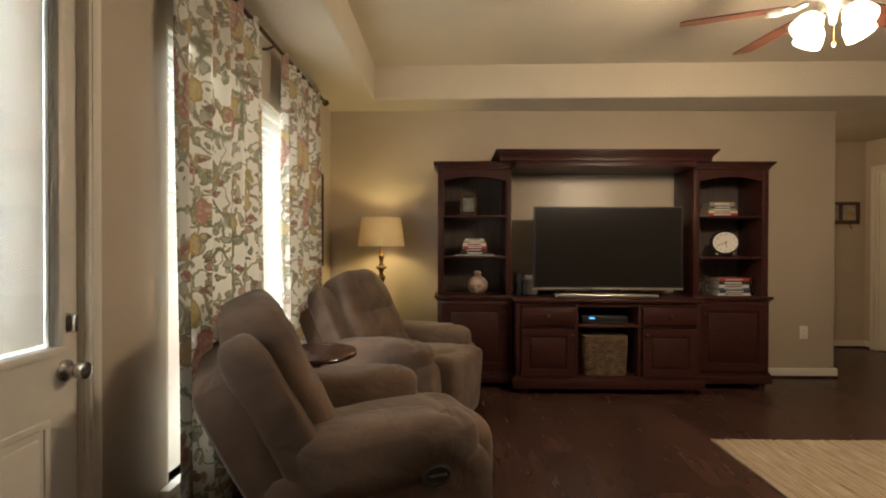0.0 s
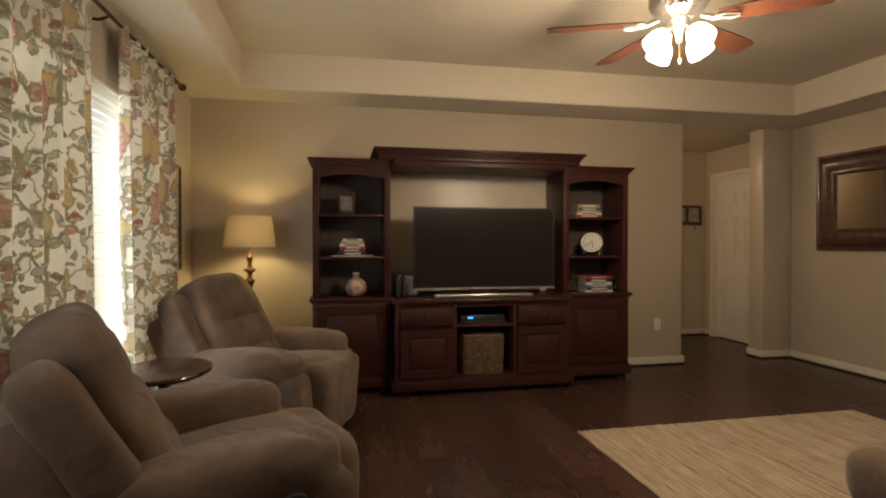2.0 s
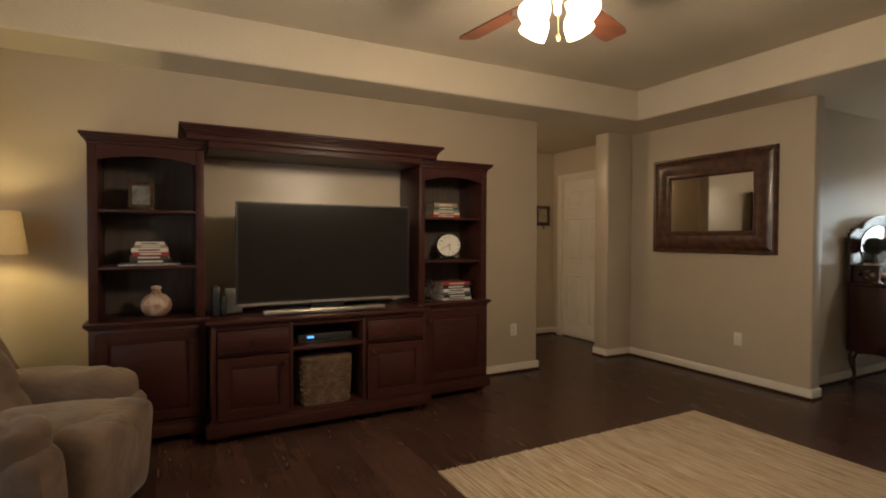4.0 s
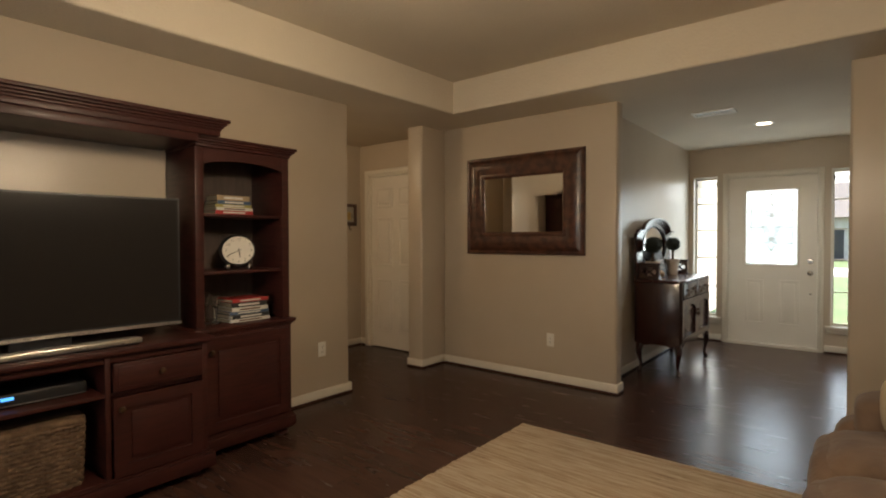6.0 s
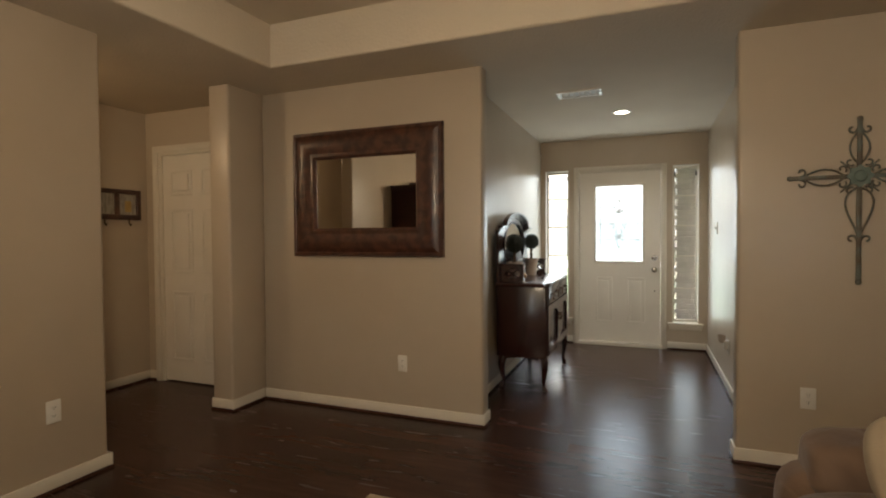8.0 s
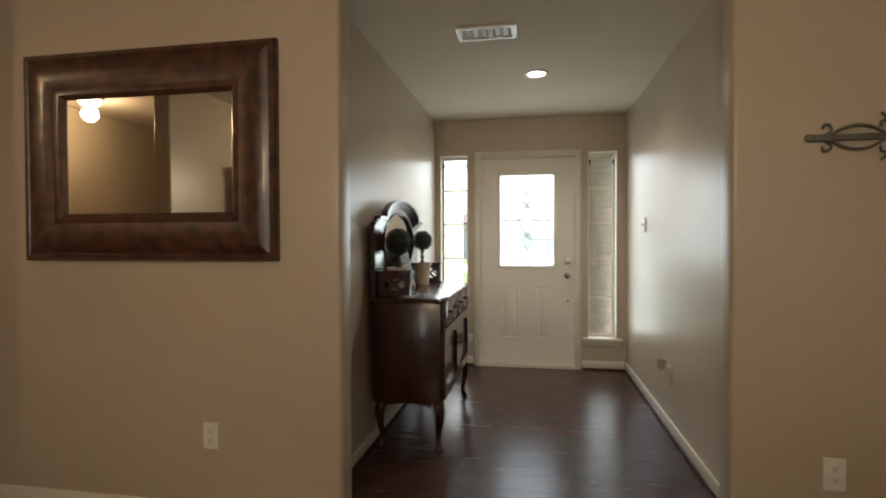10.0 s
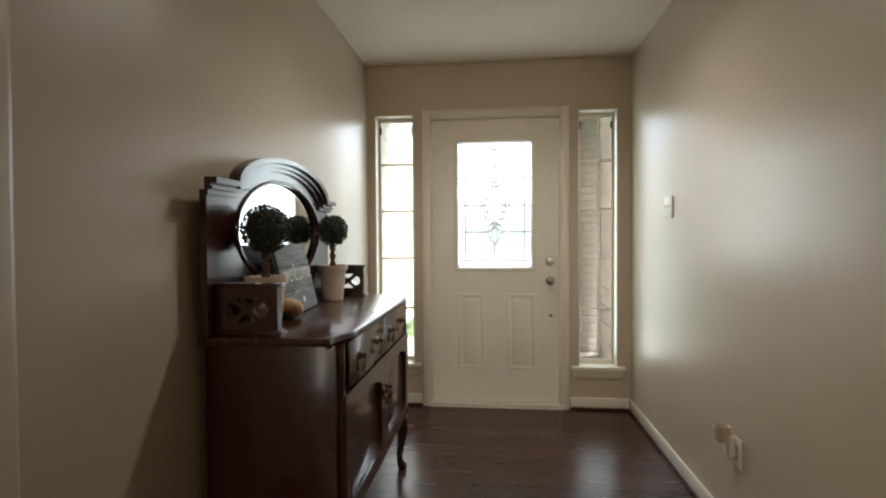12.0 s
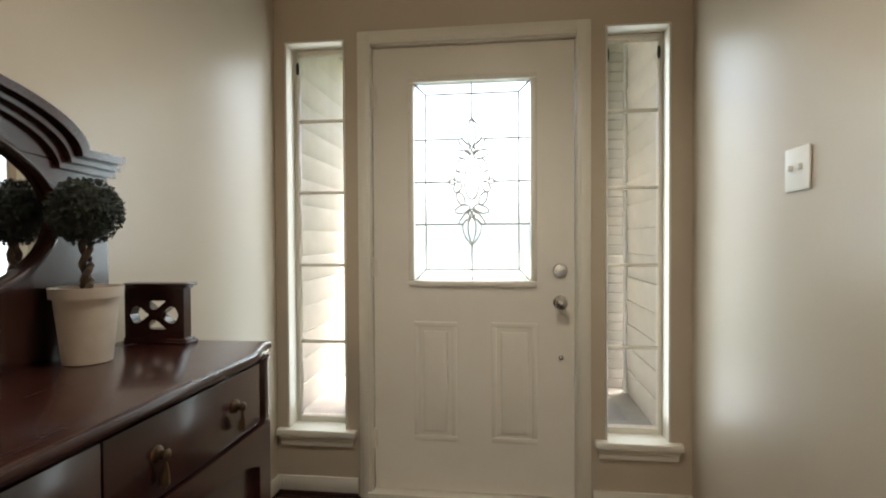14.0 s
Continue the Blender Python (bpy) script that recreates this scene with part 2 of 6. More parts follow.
def lathe(bm, prof, seg=24, m=None, cap=True):
    """Turns a profile of (radius, height) about the z axis."""
    rings = []
    for r, z in prof:
        rings.append([bm.verts.new((max(r, 1e-4) * math.cos(2 * math.pi * i / seg), max(r, 1e-4) * math.sin(2 * math.pi * i / seg), z)) for i in range(seg)])
    for a, b in zip(rings, rings[1:]):
        for i in range(seg):
            bm.faces.new((a[i], a[(i + 1) % seg], b[(i + 1) % seg], b[i]))
    if cap:
        bm.faces.new(rings[0][::-1])
        bm.faces.new(rings[-1])
    if m is not None:
        bmesh.ops.transform(bm, matrix=m, verts=[v for r in rings for v in r])
    return bm


def tube(bm, pts, r, seg=8, closed=False):
    pts = [Vector(p) for p in pts]
    rings, n = [], len(pts)
    up = Vector((0.13, 0.31, 0.94)).normalized()
    for i, p in enumerate(pts):
        d = (pts[(i + 1) % n] - pts[i - 1]) if closed else (pts[min(i + 1, n - 1)] - pts[max(i - 1, 0)])
        d.normalize()
        s = d.cross(up)
        if s.length < 0.05:
            s = d.cross(Vector((1, 0, 0)))
        s.normalize()
        u = s.cross(d)
        rr = r[i] if isinstance(r, (list, tuple)) else r
        rings.append([bm.verts.new(p + rr * (math.cos(2 * math.pi * k / seg) * s + math.sin(2 * math.pi * k / seg) * u)) for k in range(seg)])
    pairs = list(zip(rings, rings[1:])) + ([(rings[-1], rings[0])] if closed else [])
    for a, b in pairs:
        for k in range(seg):
            bm.faces.new((a[k], a[(k + 1) % seg], b[(k + 1) % seg], b[k]))
    if not closed:
        bm.faces.new(rings[0][::-1])
        bm.faces.new(rings[-1])
    return bm


def soft(bm, size, m, p=4.0, n=9, wob=0.0, freq=6.0, seed=0.0):
    """A stuffed block: a rounded box with a slightly uneven skin."""
    tmp = mesh()
    r = bmesh.ops.create_cube(tmp, size=2)
    bmesh.ops.subdivide_edges(tmp, edges=list(tmp.edges), cuts=n, use_grid_fill=True)
    for v in tmp.verts:
        c = v.co
        k = (abs(c.x) ** p + abs(c.y) ** p + abs(c.z) ** p) ** (1 / p)
        q = c / k
        w = m @ Vector((q.x * size[0] / 2, q.y * size[1] / 2, q.z * size[2] / 2))
        if wob:
            w = w + wob * noise.noise_vector(w * freq + Vector((seed, seed * 2, 0)))
        v.co = w
    me = bpy.data.meshes.new("tmp")
    tmp.to_mesh(me)
    tmp.free()
    bm.from_mesh(me)
    bpy.data.meshes.remove(me)
    return bm


def extrude_outline(bm, outline, depth, m=None):
    """A flat outline in the xz plane, given thickness along y."""
    vs = [bm.verts.new((x, 0, z)) for x, z in outline]
    f = bm.faces.new(vs)
    ex = bmesh.ops.extrude_face_region(bm, geom=[f])
    nv = [g for g in ex["geom"] if isinstance(g, bmesh.types.BMVert)]
    bmesh.ops.translate(bm, verts=nv, vec=(0, depth, 0))
    if m is not None:
        bmesh.ops.transform(bm, matrix=m, verts=vs + nv)
    return bm


def ring_plate(bm, outer, inner, depth, m=None):
    """A plate with a hole: two outlines of equally many points in the xz plane."""
    n = len(outer)
    a = [bm.verts.new((x, 0, z)) for x, z in outer]
    b = [bm.verts.new((x, 0, z)) for x, z in inner]
    c = [bm.verts.new((x, depth, z)) for x, z in outer]
    d = [bm.verts.new((x, depth, z)) for x, z in inner]
    for i in range(n):
        j = (i + 1) % n
        for q in ((a[i], a[j], b[j], b[i]), (c[i], d[i], d[j], c[j]), (a[i], c[i], c[j], a[j]), (b[i], b[j], d[j], d[i])):
            bm.faces.new(q)
    if m is not None:
        bmesh.ops.transform(bm, matrix=m, verts=a + b + c + d)
    return bm


def setting(name, bm, mat, label, category, flat=False):
    return tagged(part(name, bm, mat, flat=flat), label, category, kind="structure")


# ---- the setting ----
Z = 2.42        # underside of the soffit
ZT = 2.705      # tray ceiling
XW, XE, YN, YS = -1.10, 4.82, 4.70, -1.80   # faces of the living room's walls
XD = 7.84       # inner face of the front wall

bm = mesh()
for lo, hi in (((-1.26, -1.95, 0), (XW, 0.60, 2.6)), ((-1.26, 0.60, 2.06), (XW, 1.56, 2.6)), ((-1.26, 1.56, 0), (XW, 1.97, 2.6)),
               ((-1.26, 1.97, 0), (XW, 3.86, 0.26)), ((-1.26, 1.97, 2.05), (XW, 3.86, 2.6)), ((-1.26, 3.86, 0), (XW, 4.84, 2.6))):
    box(bm, lo, hi)
setting("wall_west", bm, M_WALL, "beige painted wall with window and glazed door", "wall")
setting("wall_north", one_box((XW - 0.06, YN, -0.01), (3.50, YN + 0.13, 2.6), 0.02, 3), M_WALL, "beige painted wall behind the media unit", "wall")
setting("wall_stub", one_box((4.475, 4.735, -0.01), (4.96, 4.93, 2.6), 0.02, 3), M_WALL, "short beige return wall beside the hall", "wall")
setting("wall_mirror", one_box((XE, 2.90, -0.01), (XE + 0.13, 4.733, 2.6), 0.02, 3), M_WALL, "beige painted wall that carries the mirror", "wall")
setting("wall_east", one_box((XE, -1.95, -0.01), (XE + 0.13, 1.405, 2.6), 0.02, 3), M_WALL, "beige painted wall with metal cross", "wall")
# unseen south side: this wall is added only to close the room
setting("wall_south", one_box((XW, YS - 0.15, 0), (XE, YS, 2.6)), M_WALL, "plain beige wall added to close the unseen south side", "wall")
bm = mesh()
for lo, hi in (((4.90, 4.932, 0), (5.02, 5.09, 2.6)), ((4.90, 5.09, 2.06), (5.02, 5.97, 2.6)), ((4.90, 5.97, 0), (5.02, 6.25, 2.6))):
    box(bm, lo, hi)
setting("wall_hall_east", bm, M_WALL, "beige hall wall round a white door", "wall")
setting("wall_hall_north", one_box((0.4, 6.12, 0), (4.90, 6.25, 2.6)), M_WALL, "beige hall wall", "wall")
setting("wall_hall_west", one_box((0.4, 4.83, 0), (0.52, 6.12, 2.6)), M_WALL, "beige hall end wall", "wall")
setting("wall_foyer_north", one_box((4.95, 3.08, 0), (XD, 3.20, 2.6)), M_WALL, "beige foyer wall", "wall")
setting("wall_foyer_south", one_box((4.95, 1.13, 0), (XD, 1.25, 2.6)), M_WALL, "beige foyer wall", "wall")
bm = mesh()
D0, D1 = 1.705, 2.645      # front door opening
L0, L1, R0, R1 = 2.745, 3.03, 1.335, 1.605
for lo, hi in (((XD, 1.13, 0), (XD + 0.14, R0, 2.6)), ((XD, R0, 0), (XD + 0.14, R1, 0.30)), ((XD, R0, 2.075), (XD + 0.14, R1, 2.6)),
               ((XD, R1, 0), (XD + 0.14, D0, 2.6)), ((XD, D0, 2.055), (XD + 0.14, D1, 2.6)), ((XD, D1, 0), (XD + 0.14, L0, 2.6)),
               ((XD, L0, 0), (XD + 0.14, L1, 0.30)), ((XD, L0, 2.075), (XD + 0.14, L1, 2.6)), ((XD, L1, 0), (XD + 0.14, 3.20, 2.6))):
    box(bm, lo, hi)
setting("wall_front", bm, M_WALL, "beige wall round the front door", "wall")

# ceiling with its raised tray
bm = mesh()
X0, X1, Y0, Y1 = -0.64, 4.315, -1.35, 4.29
out = [bm.verts.new(p) for p in ((-1.26, -1.95, Z), (8.0, -1.95, Z), (8.0, 6.25, Z), (-1.26, 6.25, Z))]
inn = [bm.verts.new(p) for p in ((X0, Y0, Z), (X1, Y0, Z), (X1, Y1 - 0.08, Z), (X0, Y1 + 0.03, Z))]
top = [bm.verts.new((v.co.x, v.co.y, ZT)) for v in inn]
for i in range(4):
    j = (i + 1) % 4
    bm.faces.new((out[i], out[j], inn[j], inn[i]))
    bm.faces.new((inn[i], inn[j], top[j], top[i]))
bm.faces.new(top)
es = [e for e in bm.edges if all(abs(v.co.z - Z) < 1e-6 and v in inn for v in e.verts)]
bmesh.ops.bevel(bm, geom=es, offset=0.02, segments=4, profile=0.5, affect="EDGES")
box(bm, (-1.3, -2.0, ZT + 0.02), (8.0, 6.3, ZT + 0.12))
setting("ceiling", bm, M_CEIL, "beige textured ceiling with a raised tray", "ceiling")

setting("floor", one_box((-1.3, -2.0, -0.16), (7.98, 6.3, -0.012)), M_SUB, "dark brown wood plank floor", "floor")


def baseboard(a, b, nx, ny):
    """A board 85 mm high along a wall from a to b, standing off it along (nx, ny)."""
    bm = mesh()
    t = 0.013
    lo = (min(a[0], b[0], a[0] + nx * t, b[0] + nx * t), min(a[1], b[1], a[1] + ny * t, b[1] + ny * t), 0.0)
    hi = (max(a[0], b[0], a[0] + nx * t, b[0] + nx * t), max(a[1], b[1], a[1] + ny * t, b[1] + ny * t), 0.085)
    box(bm, (lo[0], lo[1], 0.016), hi, 0.004)
    shoe = mesh()
    box(shoe, (lo[0] + min(nx, 0) * 0.008, lo[1] + min(ny, 0) * 0.008, 0.0), (hi[0] + max(nx, 0) * 0.008, hi[1] + max(ny, 0) * 0.008, 0.018), 0.006)
    setting("trim", shoe, M_PLANK, "dark brown shoe moulding under the baseboard", "moulding")
    setting("baseboard", bm, M_TRIM, "cream painted baseboard along the wall", "baseboard")


for a, b, nx, ny in (((-1.1, YN), (3.515, YN), 0, -1), ((3.50, 4.68), (3.50, 4.83), 1, 0), ((4.462, 4.735), (XE - 0.013, 4.735), 0, -1), ((4.475, 4.735), (4.475, 4.93), -1, 0),
                     ((XE, 2.887), (XE, 4.722), -1, 0), ((XE, 2.90), (4.95, 2.90), 0, -1), ((XE, -1.8), (XE, 1.418), -1, 0), ((XE, 1.405), (4.95, 1.405), 0, 1),
                     ((4.95, 3.08), (XD, 3.08), 0, -1), ((4.95, 1.25), (XD, 1.25), 0, 1), ((XD, 1.263), (XD, 1.655), -1, 0), ((XD, 2.695), (XD, 3.067), -1, 0),
                     ((0.52, 6.12), (4.90, 6.12), 0, -1), ((4.90, 6.029), (4.90, 6.107), -1, 0), ((XW, 1.62), (XW, 4.687), 1, 0), ((XW, -1.8), (XW, 0.54), 1, 0)):
    baseboard(a, b, nx, ny)

# ---- doors and windows ----


def casing(parent, m, w, h, wide=0.057, thick=0.016):
    """Door casing round an opening of width w and height h; local x along the wall, y out of it."""
    for nm, lo, hi in (("left_casing", (-w / 2 - wide, -thick, 0), (-w / 2, 0, h + wide)), ("right_casing", (w / 2, -thick, 0), (w / 2 + wide, 0, h + wide)),
                       ("head_casing", (-w / 2, -thick, h), (w / 2, 0, h + wide))):
        bm = one_box(lo, hi, 0.004)
        x0, x1 = (lo[0] + 0.012, hi[0] - 0.012) if nm != "head_casing" else (lo[0], hi[0])
        z0, z1 = (lo[2], hi[2] - 0.012) if nm != "head_casing" else (lo[2] + 0.012, hi[2] - 0.012)
        box(bm, (x0, -thick - 0.004, z0), (x1, -thick + 0.002, z1), 0.003)
        part("casing", bm, M_TRIM, parent, m=m)


def raised_panel(bm, x0, x1, z0, z1, y, k=0.9):
    """A moulded panel: a sunk groove frame and a raised field, on a face at y that looks along -y."""
    e = 0.022
    d1, d2 = 0.005 * k, 0.008 * k
    for lo, hi in (((x0, y - d1, z0), (x1, y + 0.002, z0 + e)), ((x0, y - d1, z1 - e), (x1, y + 0.002, z1)),
                   ((x0, y - d1, z0 + e), (x0 + e, y + 0.002, z1 - e)), ((x1 - e, y - d1, z0 + e), (x1, y + 0.002, z1 - e))):
        box(bm, lo, hi, 0.006, 3)
    box(bm, (x0 + e + 0.02, y - d2, z0 + e + 0.02), (x1 - e - 0.02, y + 0.002, z1 - e - 0.02), 0.007, 3)


def knob(parent, m, r=0.027, label="satin nickel door knob"):
    bm = mesh()
    lathe(bm, [(r * 1.15, 0), (r * 1.15, 0.006), (r * 0.5, 0.012), (r * 0.42, 0.03), (r * 0.85, 0.038), (r, 0.052), (r * 0.9, 0.064), (r * 0.4, 0.069)], 20)
    return part("knob", bm, M_CHROME, parent, label, m @ pose(0, 0, 0, 90))


def hinge(parent, m):
    bm = mesh()
    lathe(bm, [(0.007, 0), (0.007, 0.09)], 10)
    box(bm, (-0.02, -0.002, 0.002), (0.02, 0.002, 0.088))
    part("hinge", bm, M_TRIM, parent, m=m)


# front door: local x along the wall (towards -y in the world), local y outwards
FD = pose(XD, (D0 + D1) / 2, 0, 0, 0, -90)
W, H = 0.92, 2.03
door = thing("door_1", "cream panelled front door with leaded glass, closed", "door", FD, kind="structure")
bm = mesh()
gx0, gx1, gz0, gz1 = -0.258, 0.257, 0.985, 1.868
for lo, hi in (((-0.446, 0.02, 0.035), (gx0, 0.064, H)), ((gx1, 0.02, 0.035), (0.446, 0.064, H)), ((gx0, 0.02, 0.035), (gx1, 0.064, gz0)), ((gx0, 0.02, gz1), (gx1, 0.064, H))):
    box(bm, lo, hi)
raised_panel(bm, -0.262, -0.07, 0.265, 0.80, 0.02)
raised_panel(bm, 0.085, 0.285, 0.265, 0.80, 0.02)
part("slab", bm, M_DOOR, door)
bm = mesh()
e = 0.026
for lo, hi in (((gx0 - e, 0.006, gz0 - e), (gx1 + e, 0.022, gz0)), ((gx0 - e, 0.006, gz1), (gx1 + e, 0.022, gz1 + e)), ((gx0 - e, 0.006, gz0), (gx0, 0.022, gz1)),
               ((gx1, 0.006, gz0), (gx1 + e, 0.022, gz1))):
    box(bm, lo, hi, 0.005)
part("glazing_frame", bm, M_DOOR, door)
pane = part("pane", one_box((gx0, 0.038, gz0), (gx1, 0.044, gz1)), M_FROST, door, "bright frosted glass")
pane.visible_shadow = False
# lead came lines and the flower-like centre of the glass
bm = mesh()
yy = 0.034
for x in (gx0 + 0.05, gx1 - 0.05):
    tube(bm, [(x, yy, gz0 + 0.05), (x, yy, gz1 - 0.05)], 0.0042, 6)
for z in (gz0 + 0.05, gz1 - 0.05):
    tube(bm, [(gx0 + 0.05, yy, z), (gx1 - 0.05, yy, z)], 0.0042, 6)
for sx, sz in ((1, 1), (1, -1), (-1, 1), (-1, -1)):
    cx, cz = (gx0 + gx1) / 2, (gz0 + gz1) / 2
    tube(bm, [(cx + sx * (gx1 - gx0) / 2, yy, cz + sz * (gz1 - gz0) / 2), (cx + sx * ((gx1 - gx0) / 2 - 0.05), yy, cz + sz * ((gz1 - gz0) / 2 - 0.05))], 0.0042, 6)
cx, cz = (gx0 + gx1) / 2, (gz0 + gz1) / 2
for z in (cz - 0.19, cz, cz + 0.19):
    tube(bm, [(gx0, yy, z), (cx - (0.09 if z == cz else 0.05), yy, z)], 0.0042, 6)
    tube(bm, [(cx + (0.09 if z == cz else 0.05), yy, z), (gx1, yy, z)], 0.0042, 6)
for s in (1, -1):
    tube(bm, [(cx, yy, cz + s * 0.27), (cx, yy, cz + s * (gz1 - cz))], 0.0042, 6)
part("came", bm, M_LEAD, door, "grey lead lines of the glass")


def loop(bm, cx, cz, rx, rz, tilt, y, r=0.0046, n=22, sharp=1.0):
    pts = []
    for i in range(n):
        a = 2 * math.pi * i / n
        px, pz = rx * math.cos(a) * abs(math.sin(a)) ** (sharp - 1) if sharp > 1 else rx * math.cos(a), rz * math.sin(a)
        c, s = math.cos(tilt), math.sin(tilt)
        pts.append((cx + px * c - pz * s, y, cz + px * s + pz * c))
    tube(bm, pts, r, 6, True)


bm = mesh()
OR = 0.0036
loop(bm, cx, cz, 0.033, 0.078, 0, yy, OR)
for s in (1, -1):
    loop(bm, cx, cz + s * 0.140, 0.015, 0.018, 0, yy, OR)
    for half in (0.020, 0.047):
        pts = []
        for q in (1, -1):
            for i in range(10):
                u = i / 10 if q > 0 else 1 - i / 10
                w = half * math.sin(math.pi * u ** 0.75) ** 0.85 * (1 - 0.25 * u) if 0 < u < 1 else 0.0
                pts.append((cx + q * w, yy, cz + s * (0.158 + 0.127 * u)))
        tube(bm, pts, OR, 6, True)
    for q in (1, -1):
        loop(bm, cx + q * 0.030, cz + s * 0.162, 0.013, 0.040, q * s * -0.75, yy, OR)
        loop(bm, cx + q * 0.042, cz + s * 0.122, 0.017, 0.034, q * s * -1.25, yy, OR)
        loop(bm, cx + q * 0.050, cz + s * 0.075, 0.016, 0.030, q * s * 0.45, yy, OR)
        loop(bm, cx + q * 0.064, cz + s * 0.024, 0.016, 0.024, q * s * -0.5, yy, OR)
for q in (1, -1):
    loop(bm, cx + q * 0.090, cz, 0.013, 0.012, 0, yy, OR)
part("glass_ornament", bm, M_LEAD, door, "leaf-shaped bevelled glass ornament")
knob(door, pose(0.384, 0.02, 0.893), 0.027)
bm = mesh()
lathe(bm, [(0.033, 0), (0.033, 0.005), (0.028, 0.014), (0.012, 0.015)], 20)
box(bm, (-0.016, -0.004, 0.012), (0.016, 0.004, 0.026), 0.002)
part("deadbolt", bm, M_CHROME, door, "satin nickel deadbolt", pose(0.384, 0.02, 1.03, 90))
bm = mesh()
lathe(bm, [(0.011, 0), (0.011, 0.004), (0.006, 0.006)], 14)
part("peephole", bm, M_CHROME, door, m=pose(0.388, 0.02, 0.65, 90))
for z in (0.22, 1.0, 1.76):
    hinge(door, pose(-0.449, 0.012, z))
casing(door, pose(0, 0, 0), 0.905, 2.042)
bm = mesh()
for lo, hi in (((-0.47, 0.0, 0.0), (-0.450, 0.14, 2.053)), ((0.450, 0.0, 0.0), (0.47, 0.14, 2.053)), ((-0.450, 0.0, 2.034), (0.450, 0.14, 2.053))):
    box(bm, lo, hi)
part("jamb", bm, M_TRIM, door)
part("threshold", one_box((-0.47, -0.03, 0.0), (0.47, 0.14, 0.03)), M_TRIM, door, "painted threshold")
# the pane stands in the daylight of an open porch


def sidelight(name, y0, y1):
    w = y1 - y0
    win = thing(name, "tall narrow white sidelight window with five panes", "window", pose(XD, (y0 + y1) / 2, 0, 0, 0, -90), kind="structure")
    z0, z1 = 0.30, 2.075
    bm = mesh()
    for lo, hi in (((-w / 2 + 0.001, -0.003, z0), (-w / 2 + 0.010, 0.138, z1 - 0.011)), ((w / 2 - 0.010, -0.003, z0), (w / 2 - 0.001, 0.138, z1 - 0.011)),
                   ((-w / 2 + 0.001, -0.003, z1 - 0.010), (w / 2 - 0.001, 0.138, z1 - 0.001))):
        box(bm, lo, hi, 0.002)
    part("reveal", bm, M_TRIM, win)
    bm = mesh()
    f = 0.016
    a, b = -w / 2 + 0.010, w / 2 - 0.010
    for lo, hi in (((a, 0.085, z0), (a + f, 0.13, z1 - 0.010)), ((b - f, 0.085, z0), (b, 0.13, z1 - 0.010)), ((a + f, 0.085, z0), (b - f, 0.13, z0 + 0.030)),
                   ((a + f, 0.085, z1 - 0.034), (b - f, 0.13, z1 - 0.010))):
        box(bm, lo, hi, 0.004)
    part("window_frame", bm, M_TRIM, win)
    g0, g1 = z0 + 0.030, z1 - 0.034
    p = part("pane", one_box((a + f, 0.108, g0), (b - f, 0.112, g1)), M_GLASS, win)
    p.visible_shadow = False
    for z in (0.683, 1.050, 1.395, 1.735):
        part("muntin", one_box((a + f, 0.098, z - 0.007), (b - f, 0.124, z + 0.007), 0.003), M_TRIM, win)
    for sx in (a + f, b - f):
        bm = mesh()
        lathe(bm, [(0.002, 0), (0.007, 0.01), (0.008, 0.03), (0.007, 0.05), (0.002, 0.06)], 12)
        part("latch", bm, M_DARK, win, "small dark window latch", pose(sx, 0.088, g1 - 0.09))
    bm = one_box((-w / 2 - 0.045, -0.035, z0 - 0.028), (w / 2 + 0.045, 0.137, z0 + 0.004), 0.006, 3)
    part("window_sill", bm, M_TRIM, win)
    bm = one_box((-w / 2 - 0.03, -0.015, z0 - 0.075), (w / 2 + 0.03, 0.0, z0 - 0.028), 0.005)
    box(bm, (-w / 2 - 0.035, -0.024, z0 - 0.045), (w / 2 + 0.035, 0.0, z0 - 0.028), 0.006, 3)
    part("apron", bm, M_TRIM, win)


sidelight("window_1", L0, L1)
sidelight("window_2", R0, R1)

# hall door with six panels; local x runs towards -y
hd = thing("door_2", "white six-panel hall door, closed", "door", pose(4.90, 5.53, 0, 0, 0, -90), kind="structure")
bm = one_box((-0.40, 0.015, 0.012), (0.40, 0.05, 2.03))
for x0, x1 in ((-0.31, -0.05), (0.05, 0.31)):
    for z0, z1 in ((0.2, 0.82), (0.98, 1.55), (1.67, 1.90)):
        raised_panel(bm, x0, x1, z0, z1, 0.015, 2.0)
part("slab", bm, M_DOOR, hd)
casing(hd, pose(0, 0, 0), 0.88, 2.06, 0.057)
knob(hd, pose(0.34, 0.015, 0.95))
for z in (0.22, 1.02, 1.78):
    hinge(hd, pose(-0.405, 0.012, z))
bm = mesh()
for lo, hi in (((-0.44, 0.0, 0.0), (-0.403, 0.12, 2.06)), ((0.403, 0.0, 0.0), (0.44, 0.12, 2.06)), ((-0.403, 0.0, 2.034), (0.403, 0.12, 2.06))):
    box(bm, lo, hi)
part("jamb", bm, M_TRIM, hd)
# near-black strip added behind the slab; stops light and paints the gap's shade
part("door_stop", one_box((-0.403, 0.055, 0.0), (0.403, 0.115, 0.06)), M_DARK, hd, "dark strip added behind the gap under the hall door")

